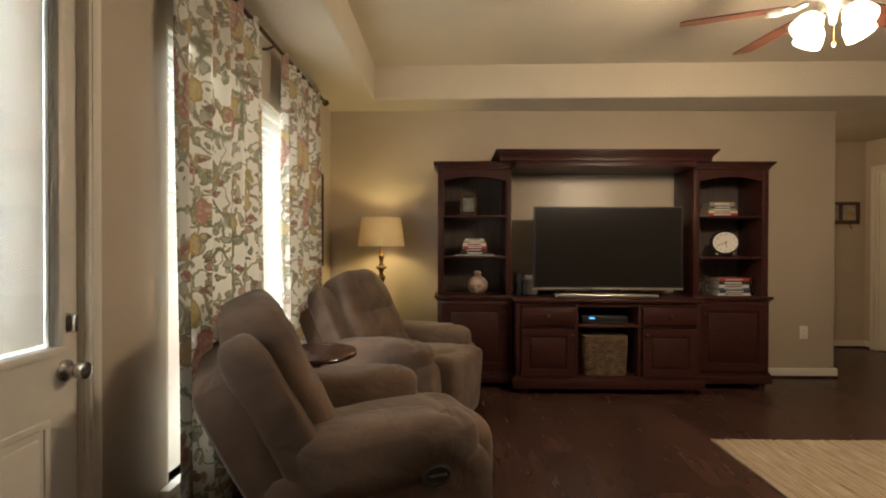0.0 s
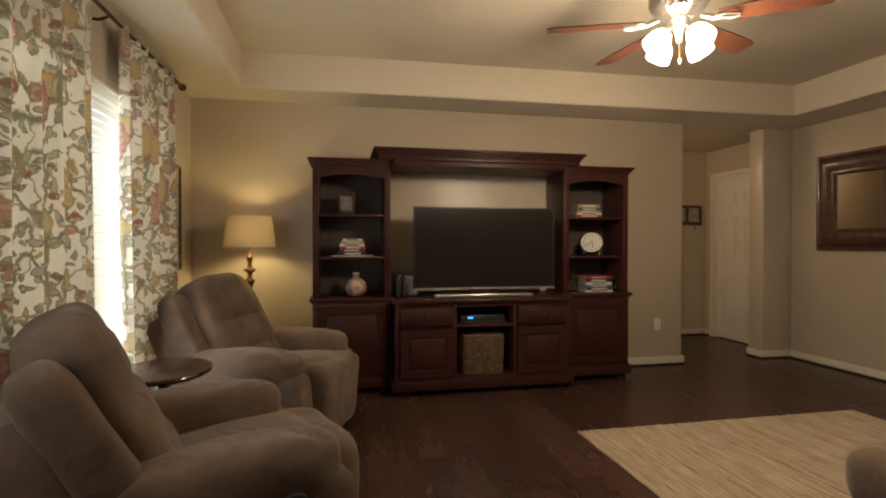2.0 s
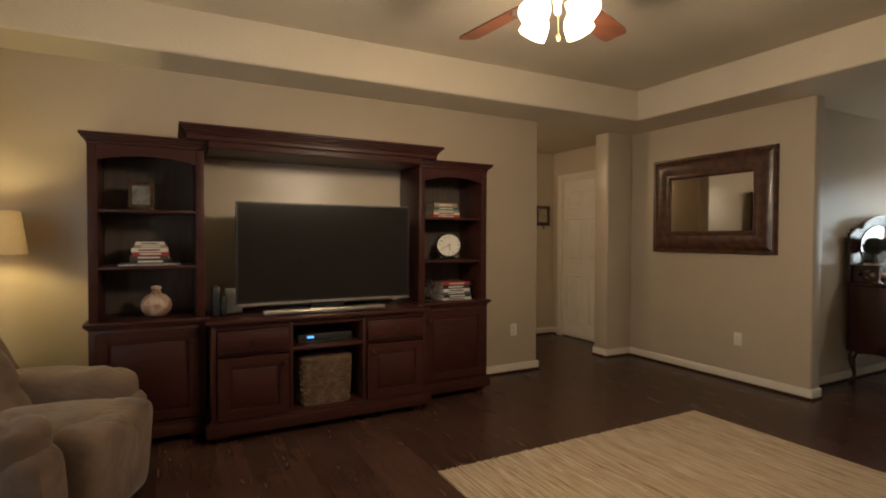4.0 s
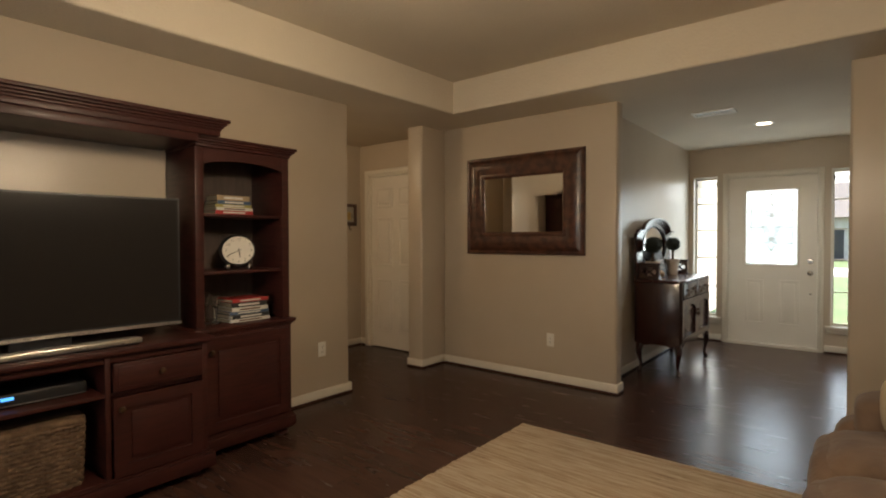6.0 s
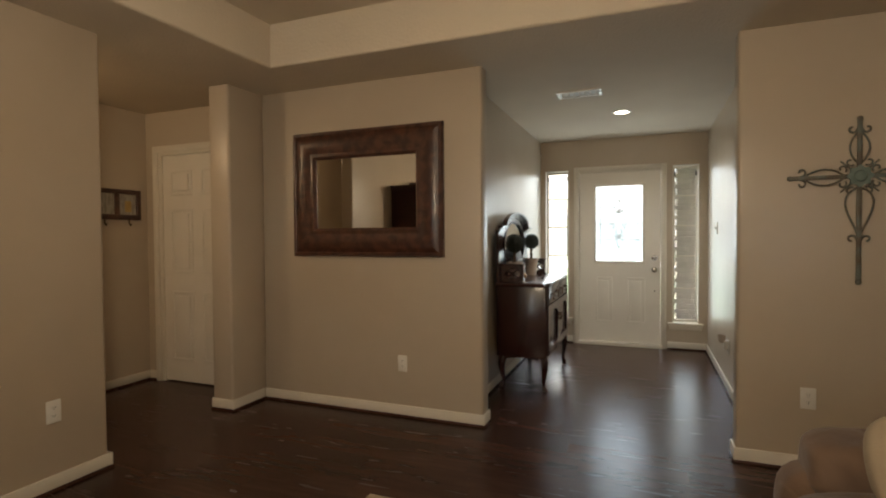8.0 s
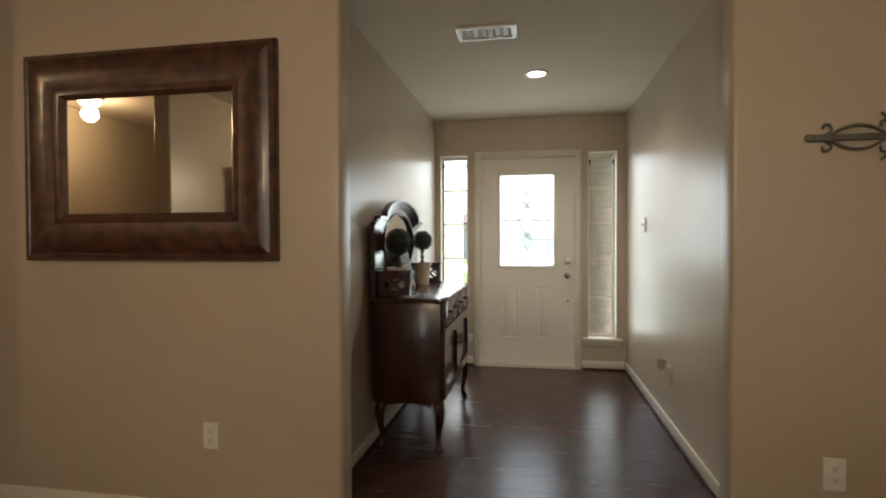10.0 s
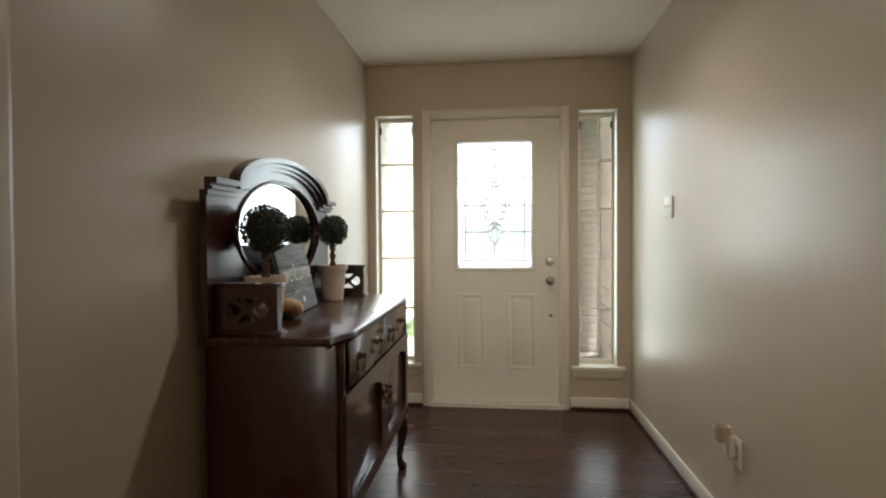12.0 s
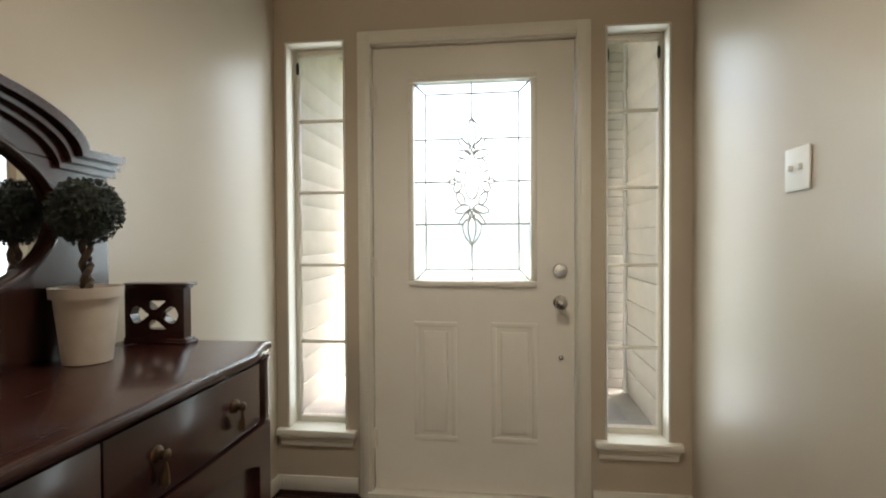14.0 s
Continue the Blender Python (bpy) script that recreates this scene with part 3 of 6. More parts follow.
# patio door in the west wall: local x runs towards +y
pd = thing("door_3", "cream half-glazed patio door with white mini blind, closed", "door", pose(XW, 1.08, 0, 0, 0, 90), kind="structure")
bm = mesh()
px0, px1, pz0, pz1 = -0.345, 0.350, 0.905, 1.90
for lo, hi in (((-0.441, 0.02, 0.03), (px0, 0.064, H)), ((px1, 0.02, 0.03), (0.441, 0.064, H)), ((px0, 0.02, 0.03), (px1, 0.064, pz0)), ((px0, 0.02, pz1), (px1, 0.064, H))):
    box(bm, lo, hi)
raised_panel(bm, -0.335, -0.05, 0.18, 0.706, 0.02)
raised_panel(bm, 0.05, 0.335, 0.18, 0.706, 0.02)
part("slab", bm, M_DOOR, pd)
bm = mesh()
for lo, hi in (((px0 - e, 0.002, pz0 - e), (px1 + e, 0.022, pz0)), ((px0 - e, 0.002, pz1), (px1 + e, 0.022, pz1 + e)), ((px0 - e, 0.002, pz0), (px0, 0.022, pz1)),
               ((px1, 0.002, pz0), (px1 + e, 0.022, pz1))):
    box(bm, lo, hi, 0.006)
part("glazing_frame", bm, M_DOOR, pd)
p = part("pane", one_box((px0, 0.03, pz0), (px1, 0.034, pz1)), M_GLASS, pd)
p.visible_shadow = False
bm = mesh()
for i in range(60):
    z = pz0 + 0.008 + i * (pz1 - pz0 - 0.01) / 60
    box(bm, (px0 + 0.004, 0.046 + 0.001 * (i % 2), z), (px1 - 0.004, 0.0475 + 0.001 * (i % 2), z + 0.0168))
part("mini_blind", bm, M_BLIND, pd, "white mini blind between the panes", flat=True)
knob(pd, pose(0.392, 0.02, 0.828))
bm = mesh()
lathe(bm, [(0.03, 0), (0.03, 0.005), (0.026, 0.014), (0.012, 0.015)], 20)
box(bm, (-0.008, -0.026, 0.012), (0.008, 0.026, 0.032), 0.004)
part("deadbolt", bm, M_CHROME, pd, "satin nickel thumb-turn deadbolt", pose(0.398, 0.02, 0.965, 90))
casing(pd, pose(0, 0, 0), 0.889, 2.045)
bm = mesh()
for lo, hi in (((-0.48, 0.0, 0.0), (-0.4435, 0.15, 2.06)), ((0.4435, 0.0, 0.0), (0.48, 0.15, 2.06)), ((-0.4435, 0.0, 2.034), (0.4435, 0.15, 2.06))):
    box(bm, lo, hi)
part("jamb", bm, M_TRIM, pd)

# west window with its slatted blind
win = thing("window_3", "wide white window with closed white slatted blind", "window", pose(XW, 2.915, 0, 0, 0, 90), kind="structure")
z0, z1, w = 0.26, 2.05, 1.89
bm = mesh()
for lo, hi in (((-w / 2, 0.0, z0), (-w / 2 + 0.014, 0.16, z1)), ((w / 2 - 0.014, 0.0, z0), (w / 2, 0.16, z1)), ((-w / 2 + 0.014, 0.0, z1 - 0.014), (w / 2 - 0.014, 0.16, z1))):
    box(bm, lo, hi)
part("reveal", bm, M_TRIM, win)
bm = mesh()
for x0, x1 in ((-w / 2 + 0.014, -w / 2 + 0.06), (-0.05, 0.05), (w / 2 - 0.06, w / 2 - 0.014)):
    box(bm, (x0, 0.10, z0), (x1, 0.15, z1 - 0.014), 0.004)
for x0, x1 in ((-w / 2 + 0.06, -0.05), (0.05, w / 2 - 0.06)):
    for za, zb in ((z0, z0 + 0.05), (1.13, 1.18), (z1 - 0.06, z1 - 0.014)):
        box(bm, (x0, 0.105, za), (x1, 0.145, zb), 0.004)
part("window_frame", bm, M_TRIM, win)
for x0, x1 in ((-w / 2 + 0.06, -0.05), (0.05, w / 2 - 0.06)):
    p = part("pane", one_box((x0, 0.123, z0 + 0.05), (x1, 0.127, z1 - 0.06)), M_GLASS, win)
    p.visible_shadow = False
part("window_sill", one_box((-w / 2 - 0.05, -0.04, z0 - 0.03), (w / 2 + 0.05, 0.10, z0), 0.006), M_TRIM, win)
blind = thing("window_blind", "white two-inch slatted blind, slats nearly closed", "blind", pose(XW - 0.05, 2.915, 0, 0, 0, 90))
n = 38
slat = None
for i in range(n):
    z = z0 + 0.03 + i * (z1 - z0 - 0.10) / (n - 1)
    m = pose(0, 0, z, 70)
    if slat is None:
        slat = part("slat", one_box((-w / 2 + 0.02, -0.025, -0.0015), (w / 2 - 0.02, 0.025, 0.0015)), M_BLIND, blind, m=m, flat=True)
    else:
        o = new("slat", slat.data)
        o.parent, o.matrix_basis = blind, m
part("headrail", one_box((-w / 2 + 0.016, -0.03, z1 - 0.065), (w / 2 - 0.016, 0.03, z1 - 0.016), 0.003), M_BLIND, blind)


# ---- living room: media wall unit ----
def crown(bm, x0, x1, y0, y1, z, steps):
    """Stepped moulding: each step (out, up) grows from the body, back flush."""
    for o, dz in steps:
        box(bm, (x0 - o, y0 - o, z), (x1 + o, y1, z + dz), min(0.005, dz * 0.4))
        z += dz
    return z


def pull(parent, x, y, z):
    bm = mesh()
    lathe(bm, [(0.008, 0), (0.006, 0.01), (0.011, 0.016), (0.016, 0.022), (0.014, 0.030), (0.004, 0.033)], 14)
    part("knob", bm, M_BRONZE, parent, "dark bronze knob", pose(x, y, z, 90))


def panel_door(parent, x0, x1, z0, z1, y, kx=None):
    f = 0.06
    rect = lambda g: [(x0 + g, z0 + g), (x1 - g, z0 + g), (x1 - g, z1 - g), (x0 + g, z1 - g)]
    bm = ring_plate(mesh(), rect(0), rect(f), 0.02, Matrix.Translation((0, y - 0.02, 0)))
    bmesh.ops.bevel(bm, geom=list(bm.edges), offset=0.003, segments=2, affect="EDGES")
    d = part("door", bm, M_CHERRY, parent)
    bm = one_box((x0 + f - 0.005, y - 0.008, z0 + f - 0.005), (x1 - f + 0.005, y, z1 - f + 0.005))
    part("panel", bm, M_CHERRY, d)
    part("raised_field", one_box((x0 + f + 0.02, y - 0.016, z0 + f + 0.02), (x1 - f - 0.02, y - 0.008, z1 - f - 0.02), 0.006), M_CHERRY, d)
    if kx is not None:
        pull(d, kx, y - 0.02, (z0 + z1) / 2 + (z1 - z0) * 0.36)
    return d


def bun_foot(parent, x, y):
    bm = mesh()
    lathe(bm, [(0.025, 0), (0.04, 0.008), (0.045, 0.025), (0.035, 0.04), (0.03, 0.05)], 16)
    part("foot", bm, M_CHERRY, parent, m=pose(x, y, 0))


def pier(x0, x1, label, kx):
    """A bookcase tower, front at y = 4.30: cupboard below, three open bays under an arched head above."""
    yf, yb = 4.29, 4.685
    cx = (x0 + x1) / 2
    t = thing("bookcase_tower", label, "bookcase", pose(cx, yf, 0), group="towers of the media wall")
    a, b, d = x0 - cx, x1 - cx, yb - yf
    bm = one_box((a, 0, 0.05), (b, d, 0.73), 0.003)
    crown(bm, a, b, 0, d, 0.05, ((0.022, 0.07), (0.014, 0.012), (0.008, 0.01)))
    part("base", bm, M_CHERRY, t)
    bm = mesh()
    crown(bm, a, b, 0, d, 0.73, ((0.006, 0.010), (0.016, 0.012), (0.026, 0.022)))
    part("waist_moulding", bm, M_CHERRY, t)
    panel_door(t, a + 0.035, b - 0.035, 0.155, 0.715, 0.0, kx)
    for s, xx in ((1, a), (-1, b - 0.05)):
        part("side_panel", one_box((xx, 0.012, 0.774), (xx + 0.05, d, 1.83), 0.004), M_CHERRY, t)
    part("back_panel", one_box((a + 0.05, d - 0.012, 0.774), (b - 0.05, d, 1.83)), M_BACK, t)
    for z in (1.085, 1.43):
        part("shelf", one_box((a + 0.05, 0.03, z), (b - 0.05, d - 0.012, z + 0.018), 0.003), M_CHERRY, t)
    n = 16
    outer, wv = [], (b - a) - 0.10
    pts = [(a + 0.05, 1.83), (a + 0.05, 1.72)]
    for i in range(n + 1):
        u = i / n
        pts.append((a + 0.05 + wv * u, 1.735 + 0.035 * math.sin(math.pi * u) ** 0.8))
    pts += [(b - 0.05, 1.72), (b - 0.05, 1.83)]
    bm = extrude_outline(mesh(), pts, 0.022, Matrix.Translation((0, 0.014, 0)))
    part("arched_rail", bm, M_CHERRY, t)
    bm = mesh()
    crown(bm, a, b, 0.0, d, 1.83, ((0.004, 0.018), (0.014, 0.012), (0.026, 0.014), (0.036, 0.018)))
    part("crown_moulding", bm, M_CHERRY, t)
    for xx in (a + 0.05, b - 0.05):
        for y in (0.04, d - 0.06):
            bun_foot(t, xx, y)
    return t


pier(-0.105, 0.515, "dark cherry bookcase tower with cupboard beside floor lamp", 0.245)
pier(2.03, 2.65, "dark cherry bookcase tower with cupboard and clock shelf", -0.245)

cons = thing("media_console", "dark cherry media console with drawers and open bay", "console", pose(1.272, 4.13, 0))
a, b, d = -0.735, 0.735, 0.55
part("back_panel", one_box((a, d - 0.015, 0.06), (b, d, 0.73)), M_BACK, cons)
for x0, x1 in ((a, a + 0.03), (-0.265, -0.24), (0.24, 0.265), (b - 0.03, b)):
    part("upright", one_box((x0, 0.0, 0.10), (x1, d - 0.015, 0.73), 0.003), M_CHERRY, cons)
for z0, z1 in ((0.10, 0.135), (0.535, 0.555), (0.70, 0.73)):
    for x0, x1 in ((a + 0.03, -0.265), (-0.24, 0.24), (0.265, b - 0.03)):
        part("shelf", one_box((x0, 0.004, z0), (x1, d - 0.015, z1), 0.003), M_CHERRY, cons)
bm = mesh()
crown(bm, a, b, 0, d, 0.045, ((0.03, 0.075), (0.02, 0.012), (0.01, 0.01)))
part("plinth", bm, M_CHERRY, cons)
bm = mesh()
crown(bm, a, b, 0, d, 0.73, ((0.008, 0.010), (0.03, 0.025)))
part("top", bm, M_CHERRY, cons, "polished dark cherry top")
for x0, x1 in ((a + 0.035, -0.27), (0.27, b - 0.035)):
    panel_door(cons, x0, x1, 0.14, 0.53, 0.0, x1 - 0.03 if x0 < 0 else x0 + 0.03)
    bm = one_box((x0, -0.02, 0.56), (x1, 0, 0.698), 0.005)
    box(bm, (x0 + 0.02, -0.024, 0.58), (x1 - 0.02, -0.018, 0.678), 0.004)
    dr = part("drawer", bm, M_CHERRY, cons)
    pull(dr, (x0 + x1) / 2, -0.022, 0.63)
for x in (a + 0.07, b - 0.07):
    for y in (0.04, d - 0.06):
        bun_foot(cons, x, y)

br = thing("media_bridge", "dark cherry bridge shelf with stepped crown moulding", "shelf", pose(1.272, 4.170, 1.885))
bm = one_box((-0.86, 0.03, 0.0), (0.86, 0.510, 0.03), 0.003)
z = crown(bm, -0.86, 0.86, 0.03, 0.510, 0.03, ((0.006, 0.014), (0.016, 0.014), (0.028, 0.014), (0.042, 0.02)))
part("crown_moulding", bm, M_CHERRY, br)
bm = one_box((-0.735, 0.035, -0.045), (0.735, 0.06, -0.002), 0.003)
box(bm, (-0.735, 0.06, -0.045), (0.735, 0.510, -0.02))
part("light_rail", bm, M_CHERRY, br)
tv = thing("television", "large black flat television on a stand, switched off", "television", pose(1.32, 4.33, 0.766))
R = 3.2


def arc_slab(bm, w, z0, z1, y0, y1, n=16):
    fr, bk = [], []
    for i in range(n + 1):
        x = -w / 2 + w * i / n
        c = -(x * x) / (2 * R) * 0.6
        fr.append([bm.verts.new((x, y0 + c, z)) for z in (z0, z1)])
        bk.append([bm.verts.new((x, y1 + c, z)) for z in (z0, z1)])
    for i in range(n):
        bm.faces.new((fr[i][0], fr[i + 1][0], fr[i + 1][1], fr[i][1]))
        bm.faces.new((bk[i][0], bk[i][1], bk[i + 1][1], bk[i + 1][0]))
        bm.faces.new((fr[i][1], fr[i + 1][1], bk[i + 1][1], bk[i][1]))
        bm.faces.new((fr[i][0], bk[i][0], bk[i + 1][0], fr[i + 1][0]))
    for i in (0, n):
        bm.faces.new((fr[i][0], fr[i][1], bk[i][1], bk[i][0]))
    return bm


part("housing", arc_slab(mesh(), 1.235, 0.07, 0.755, 0.0, 0.05), M_BLACK, tv)
part("screen", arc_slab(mesh(), 1.215, 0.085, 0.745, -0.003, 0.01), M_SCREEN, tv, "dark glossy screen")
part("bezel", arc_slab(mesh(), 1.24, 0.060, 0.075, -0.008, 0.052), M_SILVER, tv, "thin silver lower edge")
bm = one_box((-0.28, -0.10, 0), (0.28, 0.14, 0.014), 0.005)
box(bm, (-0.12, 0.01, 0.014), (0.12, 0.04, 0.10), 0.004)
part("stand", bm, M_BLACK, tv)

sb = thing("soundbar", "slim silver soundbar on the console", "soundbar", pose(1.275, 4.165, 0.766))
part("body", one_box((-0.42, 0, 0.006), (0.42, 0.07, 0.034), 0.008, 3), M_SILVER, sb)
part("base", one_box((-0.4, 0.01, 0), (0.4, 0.06, 0.008)), M_BLACK, sb)

rc = thing("cable_box", "black cable box with blue display", "cable box", pose(1.275, 4.22, 0.556))
part("body", one_box((-0.19, 0, 0.006), (0.19, 0.26, 0.062), 0.006), M_BLACK, rc)
part("display", one_box((-0.13, -0.002, 0.036), (-0.085, 0.004, 0.05)), M_LED, rc, "lit blue display")
part("front_strip", one_box((-0.185, -0.001, 0.010), (0.185, 0.004, 0.013)), M_SILVER, rc)

# woven basket of coiled rows
bk = thing("storage_basket", "woven seagrass storage basket in the console bay", "basket", pose(1.268, 4.30, 0.136))
bm = mesh()
rows = 15
for i in range(rows):
    z = 0.012 + i * 0.02
    k = 0.165 + 0.012 * i / rows
    dd = 0.125 + 0.008 * i / rows
    pts = []
    n = 56
    for j in range(n):
        u = 2 * math.pi * j / n
        c, s = math.cos(u), math.sin(u)
        q = (abs(c) ** 6 + abs(s) ** 6) ** (1 / 6)
        wv = 0.006 * (1 if (j + i) % 2 else -1)
        pts.append(((k + wv) * c / q, (dd + wv) * s / q, z + 0.002 * math.sin(j * 1.7)))
    tube(bm, pts, 0.0105, 6, True)
part("weave", bm, M_BASKET, bk)
part("rim", soft(mesh(), (0.37, 0.28, 0.03), pose(0, 0, 0.315), 8, 7), M_BASKET, bk)
part("bottom", one_box((-0.15, -0.11, 0), (0.15, 0.11, 0.01)), M_BASKET, bk)


# ---- floor lamp ----
fl = thing("floor_lamp", "lit floor lamp with turned bronze pole and linen shade", "lamp", pose(-0.585, 4.35, 0))
lathe(bm := mesh(), [(0.14, 0), (0.14, 0.012), (0.12, 0.03), (0.05, 0.05), (0.03, 0.08)], 32)
part("base", bm, M_BRASS, fl)
prof = [(0.014, 0.08), (0.014, 0.45), (0.022, 0.46), (0.022, 0.48), (0.014, 0.50), (0.014, 0.72), (0.018, 0.74), (0.033, 0.77), (0.028, 0.79), (0.017, 0.82), (0.020, 0.87), (0.034, 0.91),
        (0.040, 0.925), (0.022, 0.94), (0.016, 0.96), (0.024, 0.985), (0.048, 1.0), (0.046, 1.012), (0.02, 1.025), (0.015, 1.05), (0.022, 1.09), (0.026, 1.105), (0.014, 1.12), (0.010, 1.15),
        (0.009, 1.2)]
part("pole", lathe(mesh(), prof, 20), M_BRASS, fl, "turned antique brass pole")
bm = mesh()
lathe(bm, [(0.196, 1.185), (0.165, 1.425), (0.162, 1.425), (0.193, 1.185), (0.196, 1.185)], 40, cap=False)
shade = part("shade", bm, M_SHADE, fl, "pale linen drum shade, lit from inside")
bm = mesh()
tube(bm, [(0.10 * math.cos(a * 0.39), 0, 1.2 + 0.11 + 0.11 * math.sin(a * 0.39)) for a in range(-4, 13)], 0.002, 6)
part("harp", bm, M_BRASS, fl)


# ---- ceiling fan ----
fan = thing("ceiling_fan", "ceiling fan with reddish blades and lit glass shades", "ceiling fan", pose(1.742, 2.367, 2.735))
lathe(bm := mesh(), [(0.07, 0), (0.07, -0.02), (0.04, -0.07), (0.015, -0.08), (0.013, -0.2)], 24)
part("canopy", bm, M_SILVER, fan)
part("motor", lathe(mesh(), [(0.02, -0.19), (0.07, -0.20), (0.125, -0.235), (0.14, -0.28), (0.14, -0.34), (0.12, -0.375), (0.07, -0.40), (0.06, -0.415)], 32), M_SILVER, fan, "brushed nickel motor housing")
part("switch_housing", lathe(mesh(), [(0.05, -0.41), (0.056, -0.425), (0.044, -0.445), (0.026, -0.465), (0.016, -0.49), (0.014, -0.52), (0.006, -0.53)], 28), M_SILVER, fan)
ZB = -0.43
bl = []
for k in range(5):
    a = (22, 96, 158, 234, -38)[k]
    bm = mesh()
    xs = [0.17, 0.21, 0.38, 0.575, 0.615, 0.635]
    hw = [0.044, 0.052, 0.060, 0.065, 0.060, 0.045]
    up = [(x, h) for x, h in zip(xs, hw)]
    outl = up + [(x, -h) for x, h in reversed(up)]
    extrude_outline(bm, outl, 0.006, pose(0, 0, 0, 90))
    bmesh.ops.transform(bm, matrix=pose(0, 0, ZB, 0, 0, a) @ pose(0, 0, 0, -11), verts=bm.verts)
    b = part("blade", bm, M_BLADE, fan)
    bm = mesh()
    m = pose(0, 0, ZB, 0, 0, a)
    tube(bm, [m @ Vector(q) for q in ((0.10, 0, 0.015), (0.15, 0, -0.004), (0.20, 0.0, -0.008), (0.26, 0, -0.01))], [0.012, 0.014, 0.016, 0.008], 8)
    for s in (1, -1):
        tube(bm, [m @ Vector(q) for q in ((0.15, 0, -0.004), (0.19, s * 0.035, -0.008), (0.23, s * 0.035, -0.009), (0.26, s * 0.012, -0.01))], 0.007, 6)
    part("blade_iron", bm, M_SILVER, fan)
for k in range(4):
    a = 8 + 90 * k
    m = pose(0, 0, -0.475, 0, 0, a) @ pose(0.07, 0, 0, 0, 140, 0)
    part("lamp_arm", lathe(mesh(), [(0.016, -0.02), (0.016, 0.03), (0.03, 0.045)], 14, m), M_SILVER, fan)
    m2 = m @ pose(0, 0, 0.03)
    part("glass_shade", lathe(mesh(), [(0.024, 0), (0.041, 0.014), (0.054, 0.038), (0.059, 0.064), (0.062, 0.092), (0.054, 0.098), (0.022, 0.101)], 24, m2), M_FANGLASS, fan, "glowing frosted bell shade")
bm = mesh()
tube(bm, [(0.01, 0.01, -0.51), (0.012, 0.01, -0.60)], 0.0015, 5)
lathe(bm, [(0.002, 0), (0.008, 0.006), (0.009, 0.02), (0.003, 0.03)], 10, pose(0.012, 0.01, -0.63))
part("pull_chain", bm, M_BRASS, fan)
lamp("fan_bulb", "POINT", 14.4, WARM, pose(1.74, 2.36, 2.05), 0.14)

# ---- seating ----


def recliner(m, label):
    """Overstuffed recliner; local +x is its front, 0.92 wide."""
    t = thing("recliner", label, "armchair", m, group="pair of recliners")
    part("base", soft(mesh(), (0.78, 0.62, 0.34), pose(0.0, 0, 0.21), 7, 7), M_SUEDE, t)
    part("seat_cushion", soft(mesh(), (0.66, 0.54, 0.22), pose(0.10, 0, 0.372, 0, -4), 4, 10, 0.012, 5, 3), M_SUEDE, t)
    part("footrest", soft(mesh(), (0.22, 0.575, 0.45), pose(0.405, 0, 0.250, 0, 4), 7, 12, 0.012, 6, 5), M_SUEDE, t)
    for s in (1, -1):
        part("arm_panel", soft(mesh(), (0.82, 0.19, 0.45), pose(0.01, s * 0.372, 0.245), 8, 9, 0.008, 6, 2 + s), M_SUEDE, t)
        bm = mesh()
        soft(bm, (0.71, 0.235, 0.25), pose(0.025, s * 0.37, 0.470, 0, -1), 3.6, 16, 0.014, 6, 7 + s)
        for v in bm.verts:
            # tucks where the pad folds over the front of the arm
            v.co.z -= 0.018 * math.exp(-((v.co.x - 0.27 - 0.03 * math.sin(v.co.y * 40)) / 0.022) ** 2) * max(0, (v.co.z - 0.42) / 0.17)
        part("arm_pad", bm, M_SUEDE, t)
    bk = pose(-0.19, 0, 0.34, 0, -26)
    part("back_shell", soft(mesh(), (0.17, 0.90, 0.72), bk @ pose(-0.120, 0, 0.185), 9, 9, 0.006, 5, 11), M_SUEDE, t)
    bm = mesh()
    soft(bm, (0.25, 0.66, 0.84), bk @ pose(0.045, 0, 0.275), 5.0, 19, 0.012, 5, 13)
    inv = bk.inverted()
    for v in bm.verts:
        q = inv @ v.co
        q.y *= 1 - 0.14 * max(0.0, q.z - 0.40) / 0.30
        if q.x > 0.04:
            side = 1 - (q.y / 0.38) ** 2
            q.x -= (0.030 * math.exp(-((q.z - 0.36) / 0.030) ** 2) + 0.020 * math.exp(-((q.z - 0.15) / 0.028) ** 2) + 0.010 * math.exp(-((q.z - 0.57) / 0.022) ** 2)) * side
        v.co = bk @ q
    part("back_cushion", bm, M_SUEDE, t)
    for s in (1, -1):
        part("back_wing", soft(mesh(), (0.155, 0.165, 0.75), bk @ pose(0.005, s * 0.378, 0.245, s * 2, -3), 4.6, 14, 0.010, 6, 19 + s), M_SUEDE, t)
    bm = mesh()
    lathe(bm, [(0.055, 0), (0.055, 0.008), (0.045, 0.012), (0.04, 0.006)], 20, pose(0.185, -0.478, 0.400, 90) @ Matrix.Diagonal((1, 0.7, 1, 1)))
    box(bm, (0.15, -0.494, 0.393), (0.22, -0.480, 0.406), 0.005)
    part("release_handle", bm, M_DARK, t, "dark recline lever in a round recess")
    return t


recliner(pose(-0.395, 2.14, 0, 0, 0, 22), "brown microsuede recliner beside the window curtain")
recliner(pose(-0.335, 3.645, 0, 0, 0, -21), "brown microsuede recliner in front of floor lamp")

